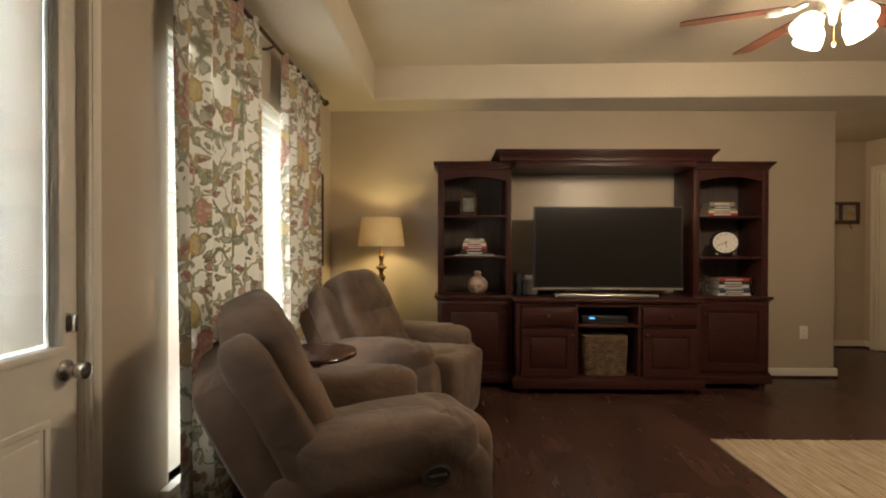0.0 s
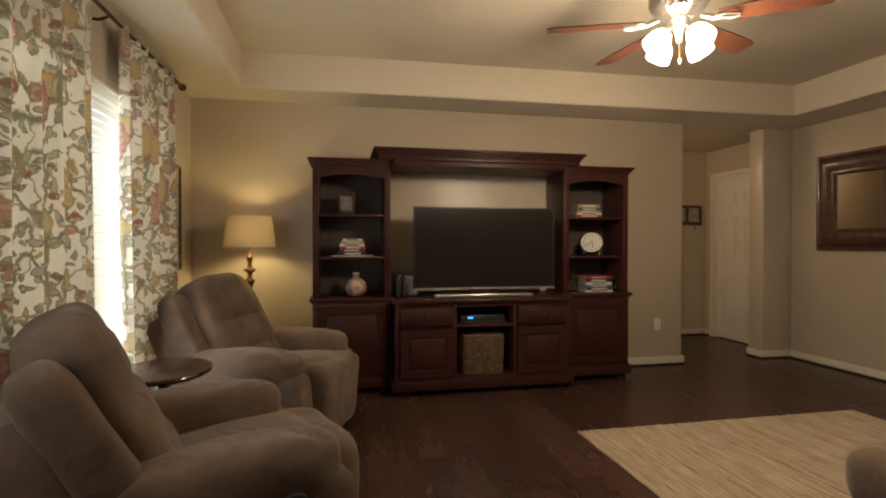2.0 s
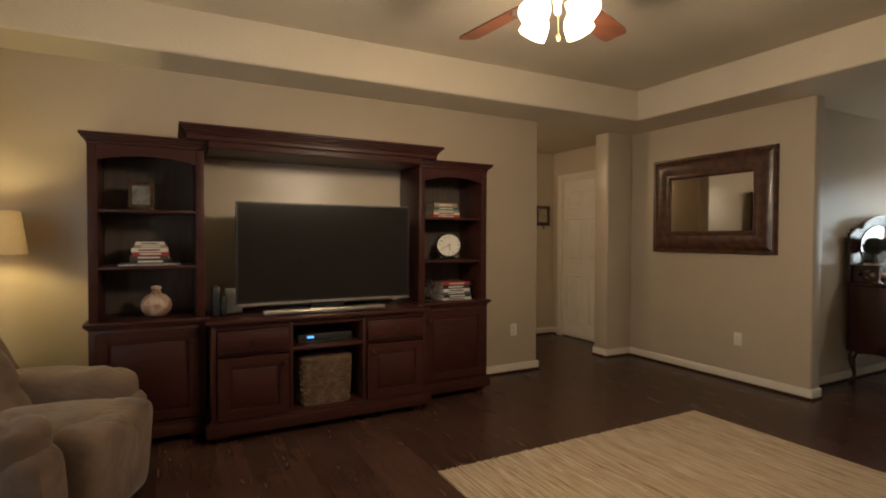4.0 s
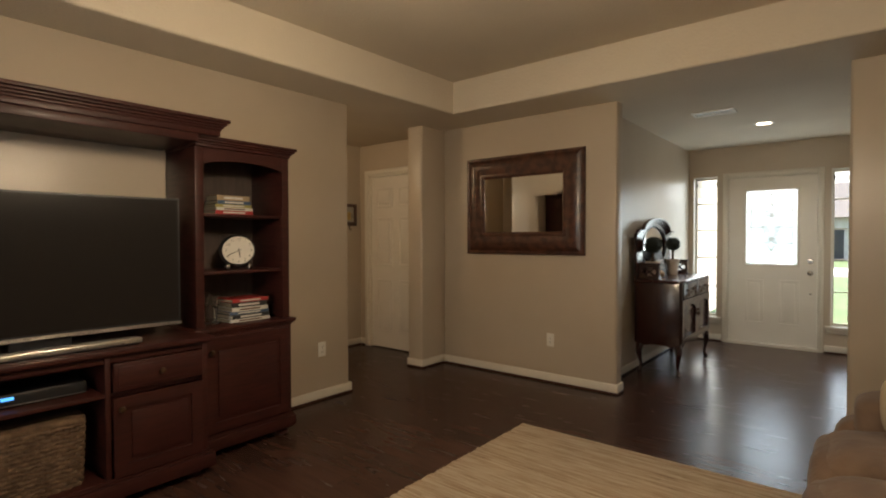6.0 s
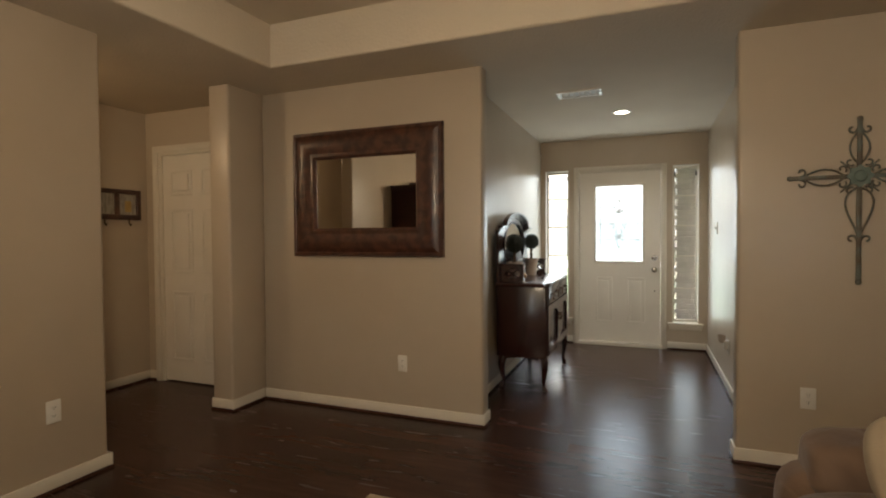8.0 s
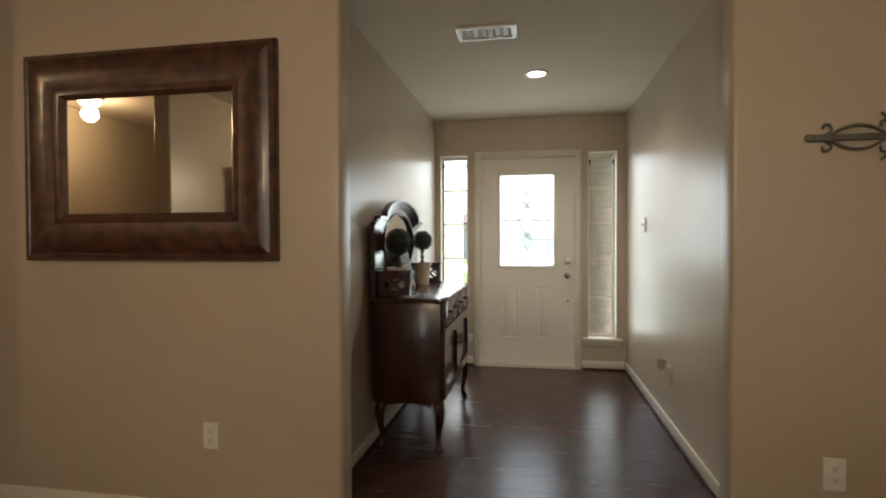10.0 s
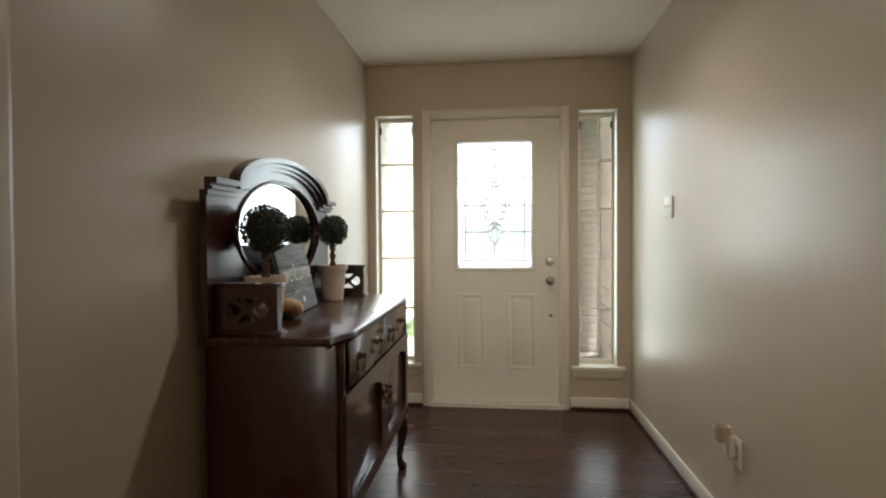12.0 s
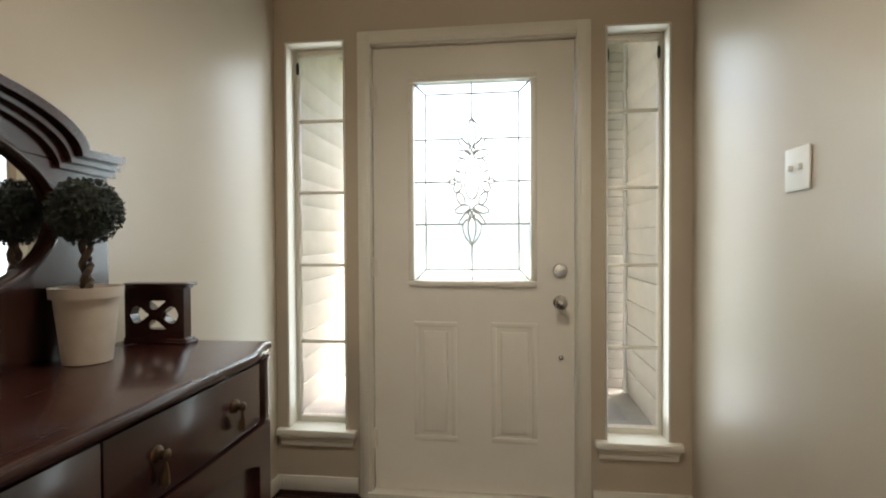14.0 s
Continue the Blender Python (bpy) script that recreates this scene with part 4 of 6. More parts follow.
st = thing("side_table", "small oval dark wood side table between recliners", "table", pose(-0.725, 2.765, 0))
bm = lathe(mesh(), [(0.22, 0.59), (0.235, 0.596), (0.24, 0.606), (0.235, 0.617), (0.22, 0.62)], 40)
bmesh.ops.transform(bm, matrix=Matrix.Diagonal((0.92, 1.04, 1, 1)), verts=bm.verts)
part("tabletop", bm, M_MAHOG_H, st)
part("pedestal", lathe(mesh(), [(0.022, 0.04), (0.03, 0.10), (0.018, 0.2), (0.018, 0.42), (0.03, 0.50), (0.02, 0.56), (0.05, 0.59)], 18), M_BLACK, st)
for k in range(3):
    bm = tube(mesh(), [(0, 0, 0.10), (0.08, 0, 0.09), (0.15, 0, 0.04), (0.19, 0, 0.012)], [0.02, 0.018, 0.014, 0.012], 8)
    part("leg", bm, M_BLACK, st, m=pose(0, 0, 0, 0, 0, 120 * k + 20))

# sofa faces the media wall
sofa = thing("sofa", "brown microsuede sofa with a cream cushion", "sofa", pose(2.71, 0.97, 0, 0, 0, 0))
L = 2.2
part("base", soft(mesh(), (L - 0.3, 0.78, 0.30), pose(0, 0, 0.20), 8, 7), M_SUEDE, sofa)
for s in (-1, 0, 1):
    part("seat_cushion", soft(mesh(), (0.575, 0.78, 0.22), pose(s * 0.56, 0.10, 0.375), 4, 10, 0.012, 5, 3 + s), M_SUEDE, sofa)
    part("footrest", soft(mesh(), (0.575, 0.20, 0.40), pose(s * 0.56, 0.435, 0.25), 3.6, 9, 0.01, 5, 6 + s), M_SUEDE, sofa)
    part("back_cushion", soft(mesh(), (0.57, 0.26, 0.52), pose(s * 0.56, -0.27, 0.68, 12), 3.6, 10, 0.015, 5, 9 + s), M_SUEDE, sofa)
part("back_shell", soft(mesh(), (L - 0.1, 0.2, 0.78), pose(0, -0.40, 0.50, 8), 6, 9), M_SUEDE, sofa)
for s in (-1, 1):
    part("arm_panel", soft(mesh(), (0.20, 0.92, 0.45), pose(s * 0.99, 0.01, 0.26), 5, 9, 0.008, 5, s), M_SUEDE, sofa)
    part("arm_pad", soft(mesh(), (0.28, 0.84 - 0.04 * s, 0.24 - 0.01 * s), pose(s * 0.97, 0.015 - 0.015 * s, 0.495 - 0.01 * s), 4.2, 12, 0.016, 5, 4 + s), M_SUEDE, sofa)
M_CUSH = material("cream_cushion_cloth", (0.30, 0.24, 0.17), 0.9, second=(0.25, 0.20, 0.14), scale=9, bump=0.12, bump_scale=160)
pil = thing("throw_cushion", "cream throw cushion leaning on the sofa arm", "cushion", pose(3.37, 1.12, 0.48))
part("cover", soft(mesh(), (0.31, 0.10, 0.30), pose(0.0, 0, 0.135, 0, 30, 0) @ pose(0, 0, 0, 0, 0, 90), 3.4, 10, 0.01, 5, 2), M_CUSH, pil)


# ---- foyer sideboard with its mirror ----
sbm = pose(6.24, 3.05, 0)
XL, XR, YF = -0.545, 0.60, -0.44       # body; local y = 0 is the back
SB = thing("sideboard", "antique mahogany sideboard with oval mirror and cabriole legs", "sideboard", sbm)
part("body", one_box((XL, YF + 0.03, 0.285), (XR, 0.0, 0.875), 0.004), M_MAHOG, SB)
# serpentine top
n = 40
outl = [(XL - 0.03, 0.0)]
for i in range(n + 1):
    u = i / n
    x = XL - 0.035 + (XR - XL + 0.07) * u
    k = min(u, 1 - u)
    bow = 0.035 * (1 - math.cos(min(k / 0.14, 1) * math.pi)) / 2
    outl.append((x, YF + 0.035 - bow))
outl.append((XR + 0.03, 0.0))
bm = mesh()
vs = [bm.verts.new((x, y, 0.875)) for x, y in outl]
f = bm.faces.new(vs)
ex = bmesh.ops.extrude_face_region(bm, geom=[f])
nv = [g for g in ex["geom"] if isinstance(g, bmesh.types.BMVert)]
bmesh.ops.translate(bm, verts=nv, vec=(0, 0, 0.026))
rim = [e for e in bm.edges if len({v.co.z for v in e.verts}) == 1]
bmesh.ops.bevel(bm, geom=rim, offset=0.009, segments=3, profile=0.5, affect="EDGES")
part("top", bm, M_MAHOG_H, SB, "polished mahogany top with curved front edge")


def cabriole(parent, x, y, sx, sy):
    d = 0.7071
    pts = [(0, 0.30, 0.032), (0.016, 0.255, 0.036), (0.024, 0.21, 0.030), (0.014, 0.14, 0.021), (0.002, 0.085, 0.016), (0.004, 0.05, 0.016), (0.018, 0.02, 0.024), (0.022, 0.006, 0.022), (0.022, 0.0, 0.016)]
    bm = tube(mesh(), [(sx * o * d * 1.5, sy * o * d * 1.5, z) for o, z, r in pts], [r for o, z, r in pts], 10)
    part("leg", bm, M_MAHOG, parent, m=pose(x, y, 0))


for x, sx in ((XL + 0.045, -1), (XR - 0.045, 1)):
    for y, sy in ((YF + 0.055, -1), (-0.05, 1)):
        cabriole(SB, x, y, sx, sy * 0.6)
bm = mesh()
pts = [(XL + 0.07, 0.295), (XR - 0.07, 0.295)]
for i in range(25):
    u = i / 24
    pts.append((XR - 0.07 - (XR - XL - 0.14) * u, 0.268 - 0.018 * math.cos(u * 4 * math.pi)))
extrude_outline(bm, pts, 0.02, Matrix.Translation((0, YF + 0.035, 0)))
part("apron", bm, M_MAHOG, SB)
pts = [(YF + 0.09, 0.295), (-0.07, 0.295)]
for i in range(21):
    u = i / 20
    pts.append((-0.07 - (-YF - 0.16) * u, 0.262 + 0.02 * math.sin(u * math.pi)))
for x in (XL + 0.002, XR - 0.02):
    bm = extrude_outline(mesh(), [(q[0], q[1]) for q in pts], 0.018, pose(x, 0, 0, 0, 0, 90) @ Matrix.Diagonal((1, -1, 1, 1)))
    part("apron", bm, M_MAHOG, SB)


def drop_pull(parent, x, y, z):
    bm = mesh()
    lathe(bm, [(0.016, 0), (0.015, 0.004), (0.008, 0.008), (0.008, 0.014), (0.011, 0.02), (0.004, 0.025)], 12, pose(x, y, z, 90))
    tube(bm, [(x, y - 0.016, z - 0.004), (x, y - 0.018, z - 0.022), (x, y - 0.016, z - 0.032), (x, y - 0.014, z - 0.05), (x, y - 0.013, z - 0.056)], [0.003, 0.0035, 0.007, 0.0095, 0.004], 8)
    part("pull", bm, M_BRONZE, parent, "dark drop pull")


yf = YF + 0.03
for x in (XL, XR - 0.075):
    part("corner_block", lathe(mesh(), [(0.012, 0.690), (0.030, 0.698), (0.038, 0.712), (0.038, 0.862), (0.042, 0.874)], 24, pose(x + 0.038, yf + 0.022, 0)), M_MAHOG, SB)
xs = [XL + 0.085, XL + 0.085 + (XR - XL - 0.16) / 2, XR - 0.075]
for x0, x1 in zip(xs, xs[1:]):
    bm = one_box((x0 + 0.002, yf - 0.018, 0.722), (x1 - 0.002, yf, 0.868), 0.003, 2)
    dr = part("drawer", bm, M_MAHOG, SB)
    for u in (0.24, 0.76):
        drop_pull(dr, x0 + (x1 - x0) * u, yf - 0.018, 0.80)
for k in range(2):
    x0, x1 = XL + 0.03 + k * (XR - XL - 0.06) / 2, XL + 0.03 + (k + 1) * (XR - XL - 0.06) / 2
    bm = one_box((x0 + 0.003, yf - 0.006, 0.305), (x1 - 0.003, yf, 0.715), 0.002)
    f = 0.055
    top = [(x0 + 0.003 + f, 0.305 + f)]
    m_ = 14
    inn, outr = [], []
    for i in range(m_ + 1):
        u = i / m_
        xx = x0 + 0.003 + f + (x1 - x0 - 0.006 - 2 * f) * u
        inn.append((xx, 0.66 - 0.04 * abs(2 * u - 1) ** 2.2))
        outr.append((x0 + 0.003 + (x1 - x0 - 0.006) * u, 0.715))
    inn += [(x1 - 0.003 - f, 0.305 + f), (x0 + 0.003 + f, 0.305 + f)]
    outr += [(x1 - 0.003, 0.305), (x0 + 0.003, 0.305)]
    ring_plate(bm, outr, inn, 0.018, Matrix.Translation((0, yf - 0.022, 0)))
    dd = part("door", bm, M_MAHOG, SB)
    drop_pull(dd, x1 - 0.03 if k == 0 else x0 + 0.03, yf - 0.022, 0.58)

# upper stage: side boxes with pierced fronts, back board with oval mirror and arched crest
TOP = 0.901


def pierced(parent, x0, x1, y0):
    """Low end panel of the gallery, cut through with two leaves and two wedges, with a moulded cap and foot."""
    h, y1 = 0.143, -0.034
    cy, cz = (y0 + y1) / 2, TOP + 0.074
    loops = [[(y0, TOP + 0.012), (y1, TOP + 0.012), (y1, TOP + h), (y0, TOP + h)]]
    for q in (1, -1):
        leaf = []
        for k in (1, -1):
            for i in range(9):
                u = i / 9 if k > 0 else 1 - i / 9
                w = 0.023 * math.sin(math.pi * u ** 1.7) ** 0.75 if 0 < u < 1 else 0.0
                leaf.append((cy + q * (0.013 + 0.055 * u), cz + k * w))
        loops.append(leaf)
        loops.append([(cy - 0.034, cz + q * 0.037), (cy + 0.034, cz + q * 0.037), (cy + 0.006, cz + q * 0.014), (cy - 0.006, cz + q * 0.014)])
    bm = mesh()
    es = []
    for lp in loops:
        vs = [bm.verts.new((x0, y, z)) for y, z in lp]
        es += [bm.edges.new((vs[i], vs[(i + 1) % len(vs)])) for i in range(len(vs))]
    bmesh.ops.triangle_fill(bm, edges=es, use_beauty=True)
    ex = bmesh.ops.extrude_face_region(bm, geom=list(bm.faces))
    bmesh.ops.translate(bm, verts=[g for g in ex["geom"] if isinstance(g, bmesh.types.BMVert)], vec=(x1 - x0, 0, 0))
    part("pierced_panel", bm, M_MAHOG, parent)
    bm = one_box((x0 - 0.004, y0 - 0.006, TOP + h), (x1 + 0.004, y1, TOP + h + 0.006), 0.002)
    box(bm, (x0 - 0.009, y0 - 0.014, TOP + h + 0.006), (x1 + 0.009, y1, TOP + h + 0.014), 0.003)
    part("panel_cap", bm, M_MAHOG, parent)
    bm = one_box((x0 - 0.010, y0 - 0.014, TOP), (x1 + 0.010, y1, TOP + 0.008), 0.003)
    box(bm, (x0 - 0.006, y0 - 0.008, TOP + 0.008), (x1 + 0.006, y1, TOP + 0.014), 0.002)
    part("panel_foot", bm, M_MAHOG, parent)


pierced(SB, XL + 0.01, XL + 0.04, -0.228)
pierced(SB, XR - 0.03, XR, -0.200)
n = 64
CX, CZ, RX, RZ = -0.012, TOP + 0.32, 0.386, 0.192
ox0, ox1, oz0, oz1 = -0.575, 0.522, TOP, TOP + 0.44
inner, outer = [], []
for i in range(n):
    a_ = 2 * math.pi * i / n
    c, s = math.cos(a_), math.sin(a_)
    inner.append((CX + RX * c, CZ + RZ * s))
    k = 1 / max(abs(c), abs(s))
    x = (ox0 + ox1) / 2 + (ox1 - ox0) / 2 * max(-1, min(1, c * k))
    z = (oz0 + oz1) / 2 + (oz1 - oz0) / 2 * max(-1, min(1, s * k))
    if s * k > 0.999:
        u = abs(x - CX) / 0.415
        if u < 1:
            z = oz1 + 0.128 * max(0, 1 - u * u) ** 0.55
    outer.append((x, z))
part("back_board", ring_plate(mesh(), outer, inner, 0.022, Matrix.Translation((0, -0.03, 0))), M_MAHOG, SB)
part("back_panel", one_box((ox0 + 0.01, -0.006, TOP), (ox1 - 0.01, -0.002, oz1), 0), M_MAHOG, SB)
bm = mesh()
vs = [bm.verts.new((CX + (RX + 0.004) * math.cos(2 * math.pi * i / n), -0.016, CZ + (RZ + 0.004) * math.sin(2 * math.pi * i / n))) for i in range(n)]
bm.faces.new(vs)
ex = bmesh.ops.extrude_face_region(bm, geom=list(bm.faces))
bmesh.ops.translate(bm, verts=[g for g in ex["geom"] if isinstance(g, bmesh.types.BMVert)], vec=(0, 0.006, 0))
part("oval_mirror", bm, M_MIRROR, SB, "bevelled oval mirror glass")
bm = mesh()
tube(bm, [(CX + (RX + 0.004) * math.cos(2 * math.pi * i / n), -0.032, CZ + (RZ + 0.004) * math.sin(2 * math.pi * i / n)) for i in range(n)], 0.007, 8, True)
part("mirror_bead", bm, M_MAHOG, SB)
# crest: three nested mouldings over the arch, with level returns at both ends


def arch(off):
    pts = [(ox0 - 0.012, oz1 + off)]
    for i in range(41):
        a_ = math.pi * (1 - i / 40)
        pts.append((CX + (0.400 + off) * math.cos(a_), oz1 + off * 0.9 + 0.004 + 0.128 * math.sin(a_) ** 1.05))
    return pts + [(ox1 + 0.012, oz1 + off)]


for r0, r1, d in ((-0.016, 0.0, 0.012), (0.0, 0.010, 0.026), (0.010, 0.017, 0.018), (0.017, 0.036, 0.040)):
    lo_, hi_ = arch(r0), arch(r1)
    bm = extrude_outline(mesh(), hi_ + lo_[::-1], d, Matrix.Translation((0, -0.031 - d, 0)))
    part("crest_moulding", bm, M_MAHOG, SB, flat=True)


def topiary(m, ball, stem, pot_h, pot_r, label):
    t = thing("topiary", label, "plant", m, group="potted topiaries on the sideboard")
    part("pot", lathe(mesh(), [(pot_r * 0.72, 0), (pot_r * 0.95, pot_h * 0.86), (pot_r * 1.06, pot_h * 0.86), (pot_r * 1.08, pot_h), (pot_r * 0.96, pot_h), (pot_r * 0.9, pot_h * 0.9),
                                (0.003, pot_h * 0.9)], 28), M_POT, t)
    bm = mesh()
    for k in range(2):
        pts = [(0.008 * math.cos(i * 0.9 + k * math.pi), 0.008 * math.sin(i * 0.9 + k * math.pi), pot_h * 0.88 + stem * 1.3 * i / 12) for i in range(13)]
        tube(bm, pts, 0.0075, 7)
    part("stem", bm, M_BARK, t)
    rnd = random.Random(int(ball * 10000))
    bm = mesh()
    c = Vector((0, 0, pot_h + stem + ball * 0.85))
    for i in range(1700):
        z = rnd.uniform(-1, 1)
        a_ = rnd.uniform(0, 2 * math.pi)
        d = Vector((math.sqrt(1 - z * z) * math.cos(a_), math.sqrt(1 - z * z) * math.sin(a_), z))
        rr = ball * (0.82 + 0.18 * rnd.random() ** 0.7)
        o = c + d * rr
        s1 = d.cross(Vector((rnd.uniform(-1, 1), rnd.uniform(-1, 1), rnd.uniform(-1, 1)))).normalized()
        s2 = (d.cross(s1) + d * rnd.uniform(0.2, 1.1)).normalized()
        k = ball * rnd.uniform(0.08, 0.13)
        q = [o - s2 * k * 0.2, o + s1 * k * 0.45 + s2 * k * 0.6 + d * k * 0.15, o + s2 * k * 1.4, o - s1 * k * 0.45 + s2 * k * 0.6 + d * k * 0.15]
        bm.faces.new([bm.verts.new(v) for v in q])
    lathe(bm, [(ball * 0.02, -ball * 0.9), (ball * 0.63, -ball * 0.63), (ball * 0.89, 0), (ball * 0.63, ball * 0.63), (ball * 0.02, ball * 0.9)], 14, Matrix.Translation(c))
    part("foliage", bm, M_LEAF, t, "dense dark green clipped ball")
    return t


topiary(pose(5.880, 2.938, TOP + 0.001), 0.080, 0.092, 0.165, 0.066, "potted boxwood ball topiary with twisted stem")
topiary(pose(6.61, 2.945, TOP + 0.001), 0.072, 0.105, 0.165, 0.066, "potted boxwood ball topiary beside welcome sign")


def written(parent, text, size, m, mat, name="lettering", label="", depth=0.0008, shear=0.0):
    cu = bpy.data.curves.new("text", "FONT")
    cu.body, cu.size, cu.extrude, cu.align_x, cu.shear, cu.offset = text, size, depth, "CENTER", shear, -0.018 * size
    tmp = new("text", cu)
    me = bpy.data.meshes.new_from_object(tmp.evaluated_get(bpy.context.evaluated_depsgraph_get()))
    bpy.data.objects.remove(tmp)
    me.materials.clear()
    me.materials.append(mat)
    ob = new(name, me)
    ob.parent, ob.matrix_basis = parent, m
    if label:
        ob["label"] = label
    return ob


# ---- welcome sign and shell on the sideboard ----
sg = thing("welcome_sign", "grey plank sign with white welcome lettering, leaning", "sign", pose(6.215, 2.93, TOP + 0.004, -13, 0, 6))
for k in range(3):
    part("board", one_box((-0.205, 0, 0.0 + k * 0.092), (0.205, 0.018, 0.090 + k * 0.092), 0.002), M_SIGN, sg)
written(sg, "welcome", 0.108, pose(0.0, -0.002, 0.125, 90), M_LETTER, label="white hand-lettered word", shear=0.4)
written(sg, "to our home", 0.034, pose(0.01, -0.002, 0.078, 90), M_LETTER, label="small white lettering", shear=0.2)
bm = mesh()
pts = []
for i in range(24):
    a_ = 2 * math.pi * i / 24
    pts.append((0.016 * math.sin(a_) ** 3, (13 * math.cos(a_) - 5 * math.cos(2 * a_) - 2 * math.cos(3 * a_) - math.cos(4 * a_)) * 0.001))
extrude_outline(bm, pts[::-1], 0.0015, pose(0.02, -0.0015, 0.045))
part("heart", bm, M_LETTER, sg, "small white heart")
sh = thing("sea_shell", "spiral cream and orange sea shell", "shell", pose(6.03, 2.905, TOP + 0.001))
M_SHELL = material("ridged_shell", (0.48, 0.27, 0.12), 0.35, second=(0.62, 0.46, 0.30), scale=16, detail=3, bump=0.4, bump_scale=45, contrast=(0.4, 0.6))
bm = mesh()
pts, rad = [], []
for i in range(44):
    u = i / 43
    a_ = u * 15
    ring = 0.030 * (1 - u) ** 1.2
    pts.append((-0.045 + 0.115 * u, ring * math.cos(a_), 0.040 - 0.018 * u + ring * math.sin(a_) * 0.5))
    rad.append(0.026 * (1 - u) + 0.003)
tube(bm, pts, rad, 12)
part("shell_body", bm, M_SHELL, sh)
# dark picture frame behind the sign
pf = thing("framed_photograph", "small black framed photograph behind the welcome sign", "picture", pose(6.10, 2.965, TOP + 0.001, -13))
bm = ring_plate(mesh(), [(-0.075, 0), (0.075, 0), (0.075, 0.20), (-0.075, 0.20)], [(-0.055, 0.02), (0.055, 0.02), (0.055, 0.18), (-0.055, 0.18)], 0.012)
part("frame", bm, M_BLACK, pf)

# ---- foyer: wall and ceiling fittings ----


def outlet(m, label, kind="outlet"):
    o = thing("wall_outlet", label, kind, m)
    part("plate", one_box((-0.036, -0.005, -0.058), (0.036, 0, 0.058), 0.003), M_WHITE, o)
    for z in (0.02, -0.02):
        bm = lathe(mesh(), [(0.016, 0), (0.0155, 0.002), (0.002, 0.002)], 16, pose(0, -0.005, z, 90))
        s = part("socket", bm, M_WHITE, o)
        bm = mesh()
        for x in (-0.006, 0.006):
            box(bm, (x - 0.001, -0.0078, z - 0.002), (x + 0.001, -0.0068, z + 0.006))
        box(bm, (-0.002, -0.0078, z - 0.009), (0.002, -0.0068, z - 0.005))
        part("slots", bm, M_DARK, s)
    return o


outlet(pose(3.215, YN - 0.002, 0.41), "cream duplex wall outlet beside the media wall")
outlet(pose(XE - 0.002, 3.50, 0.385, 0, 0, -90), "cream duplex wall outlet under the mirror")
outlet(pose(XE - 0.002, 1.065, 0.40, 0, 0, -90), "cream duplex wall outlet behind the sofa")
sw = thing("light_switch", "cream double light switch plate", "switch", pose(7.055, 1.252, 1.35, 0, 0, 180))
part("plate", one_box((-0.058, -0.006, -0.058), (0.058, 0, 0.058), 0.003), M_WHITE, sw)
for x in (-0.023, 0.023):
    bm = one_box((x - 0.005, -0.016, -0.004), (x + 0.005, -0.005, 0.012), 0.002)
    part("toggle", bm, M_WHITE, sw)
o = outlet(pose(6.26, 1.252, 0.37, 0, 0, 180), "cream wall outlet with plug-in warmer")
wm = thing("plug_in_warmer", "cream ceramic plug-in scent warmer on outlet", "warmer", pose(6.29, 1.30, 0.40))
part("cup", lathe(mesh(), [(0.018, 0), (0.026, 0.014), (0.030, 0.042), (0.031, 0.062), (0.028, 0.062), (0.024, 0.03), (0.003, 0.022)], 22), M_POT, wm, "cream flared cup")
part("plug_body", one_box((-0.022, -0.05, -0.055), (0.022, -0.012, 0.02), 0.008), M_WHITE, wm)

vt = thing("ceiling_vent", "cream slatted ceiling air vent", "vent", pose(5.74, 2.375, Z))
bm = ring_plate(mesh(), [(-0.09, -0.17), (0.09, -0.17), (0.09, 0.17), (-0.09, 0.17)], [(-0.065, -0.145), (0.065, -0.145), (0.065, 0.145), (-0.065, 0.145)], 0.012, pose(0, 0, -0.012, -90) @ Matrix.Diagonal((1, -1, 1, 1)))
part("frame", bm, M_WHITE, vt)
part("backing", one_box((-0.064, -0.144, -0.003), (0.064, 0.144, -0.001)), M_LEAD, vt)
for k in range(7):
    bm = mesh()
    box(bm, (-0.064, -0.015, -0.0008), (0.064, 0.015, 0.0008))
    part("slat", bm, M_WHITE, vt, m=pose(0, -0.125 + k * 0.0417, -0.008, 38), flat=True)
dl = thing("downlight", "lit recessed ceiling downlight with white trim ring", "ceiling light", pose(6.53, 2.09, Z))
part("trim_ring", lathe(mesh(), [(0.062, -0.001), (0.085, -0.001), (0.088, -0.006), (0.066, -0.009), (0.060, -0.003)], 36, cap=False), M_WHITE, dl)
part("diffuser", lathe(mesh(), [(0.003, -0.004), (0.061, -0.004), (0.061, -0.002), (0.003, -0.002)], 32), M_BULB, dl, "glowing warm lens")

sd = thing("ceiling_light", "lit frosted glass hall ceiling light", "ceiling light", pose(3.15, 5.70, Z))
part("backplate", lathe(mesh(), [(0.10, -0.001), (0.10, -0.016), (0.085, -0.024)], 24), M_SILVER, sd)
part("bowl", lathe(mesh(), [(0.088, -0.020), (0.086, -0.040), (0.062, -0.066), (0.025, -0.080), (0.003, -0.082)], 24), M_FANGLASS, sd, "glowing glass bowl")

# ---- big mirror ----
mr = thing("wall_mirror", "rectangular wall mirror in wide dark leather-look frame", "mirror", pose(XE, 3.79, 1.615, 0, 0, -90))
hw, hh = 0.62, 0.465
iw, ih = 0.405, 0.26


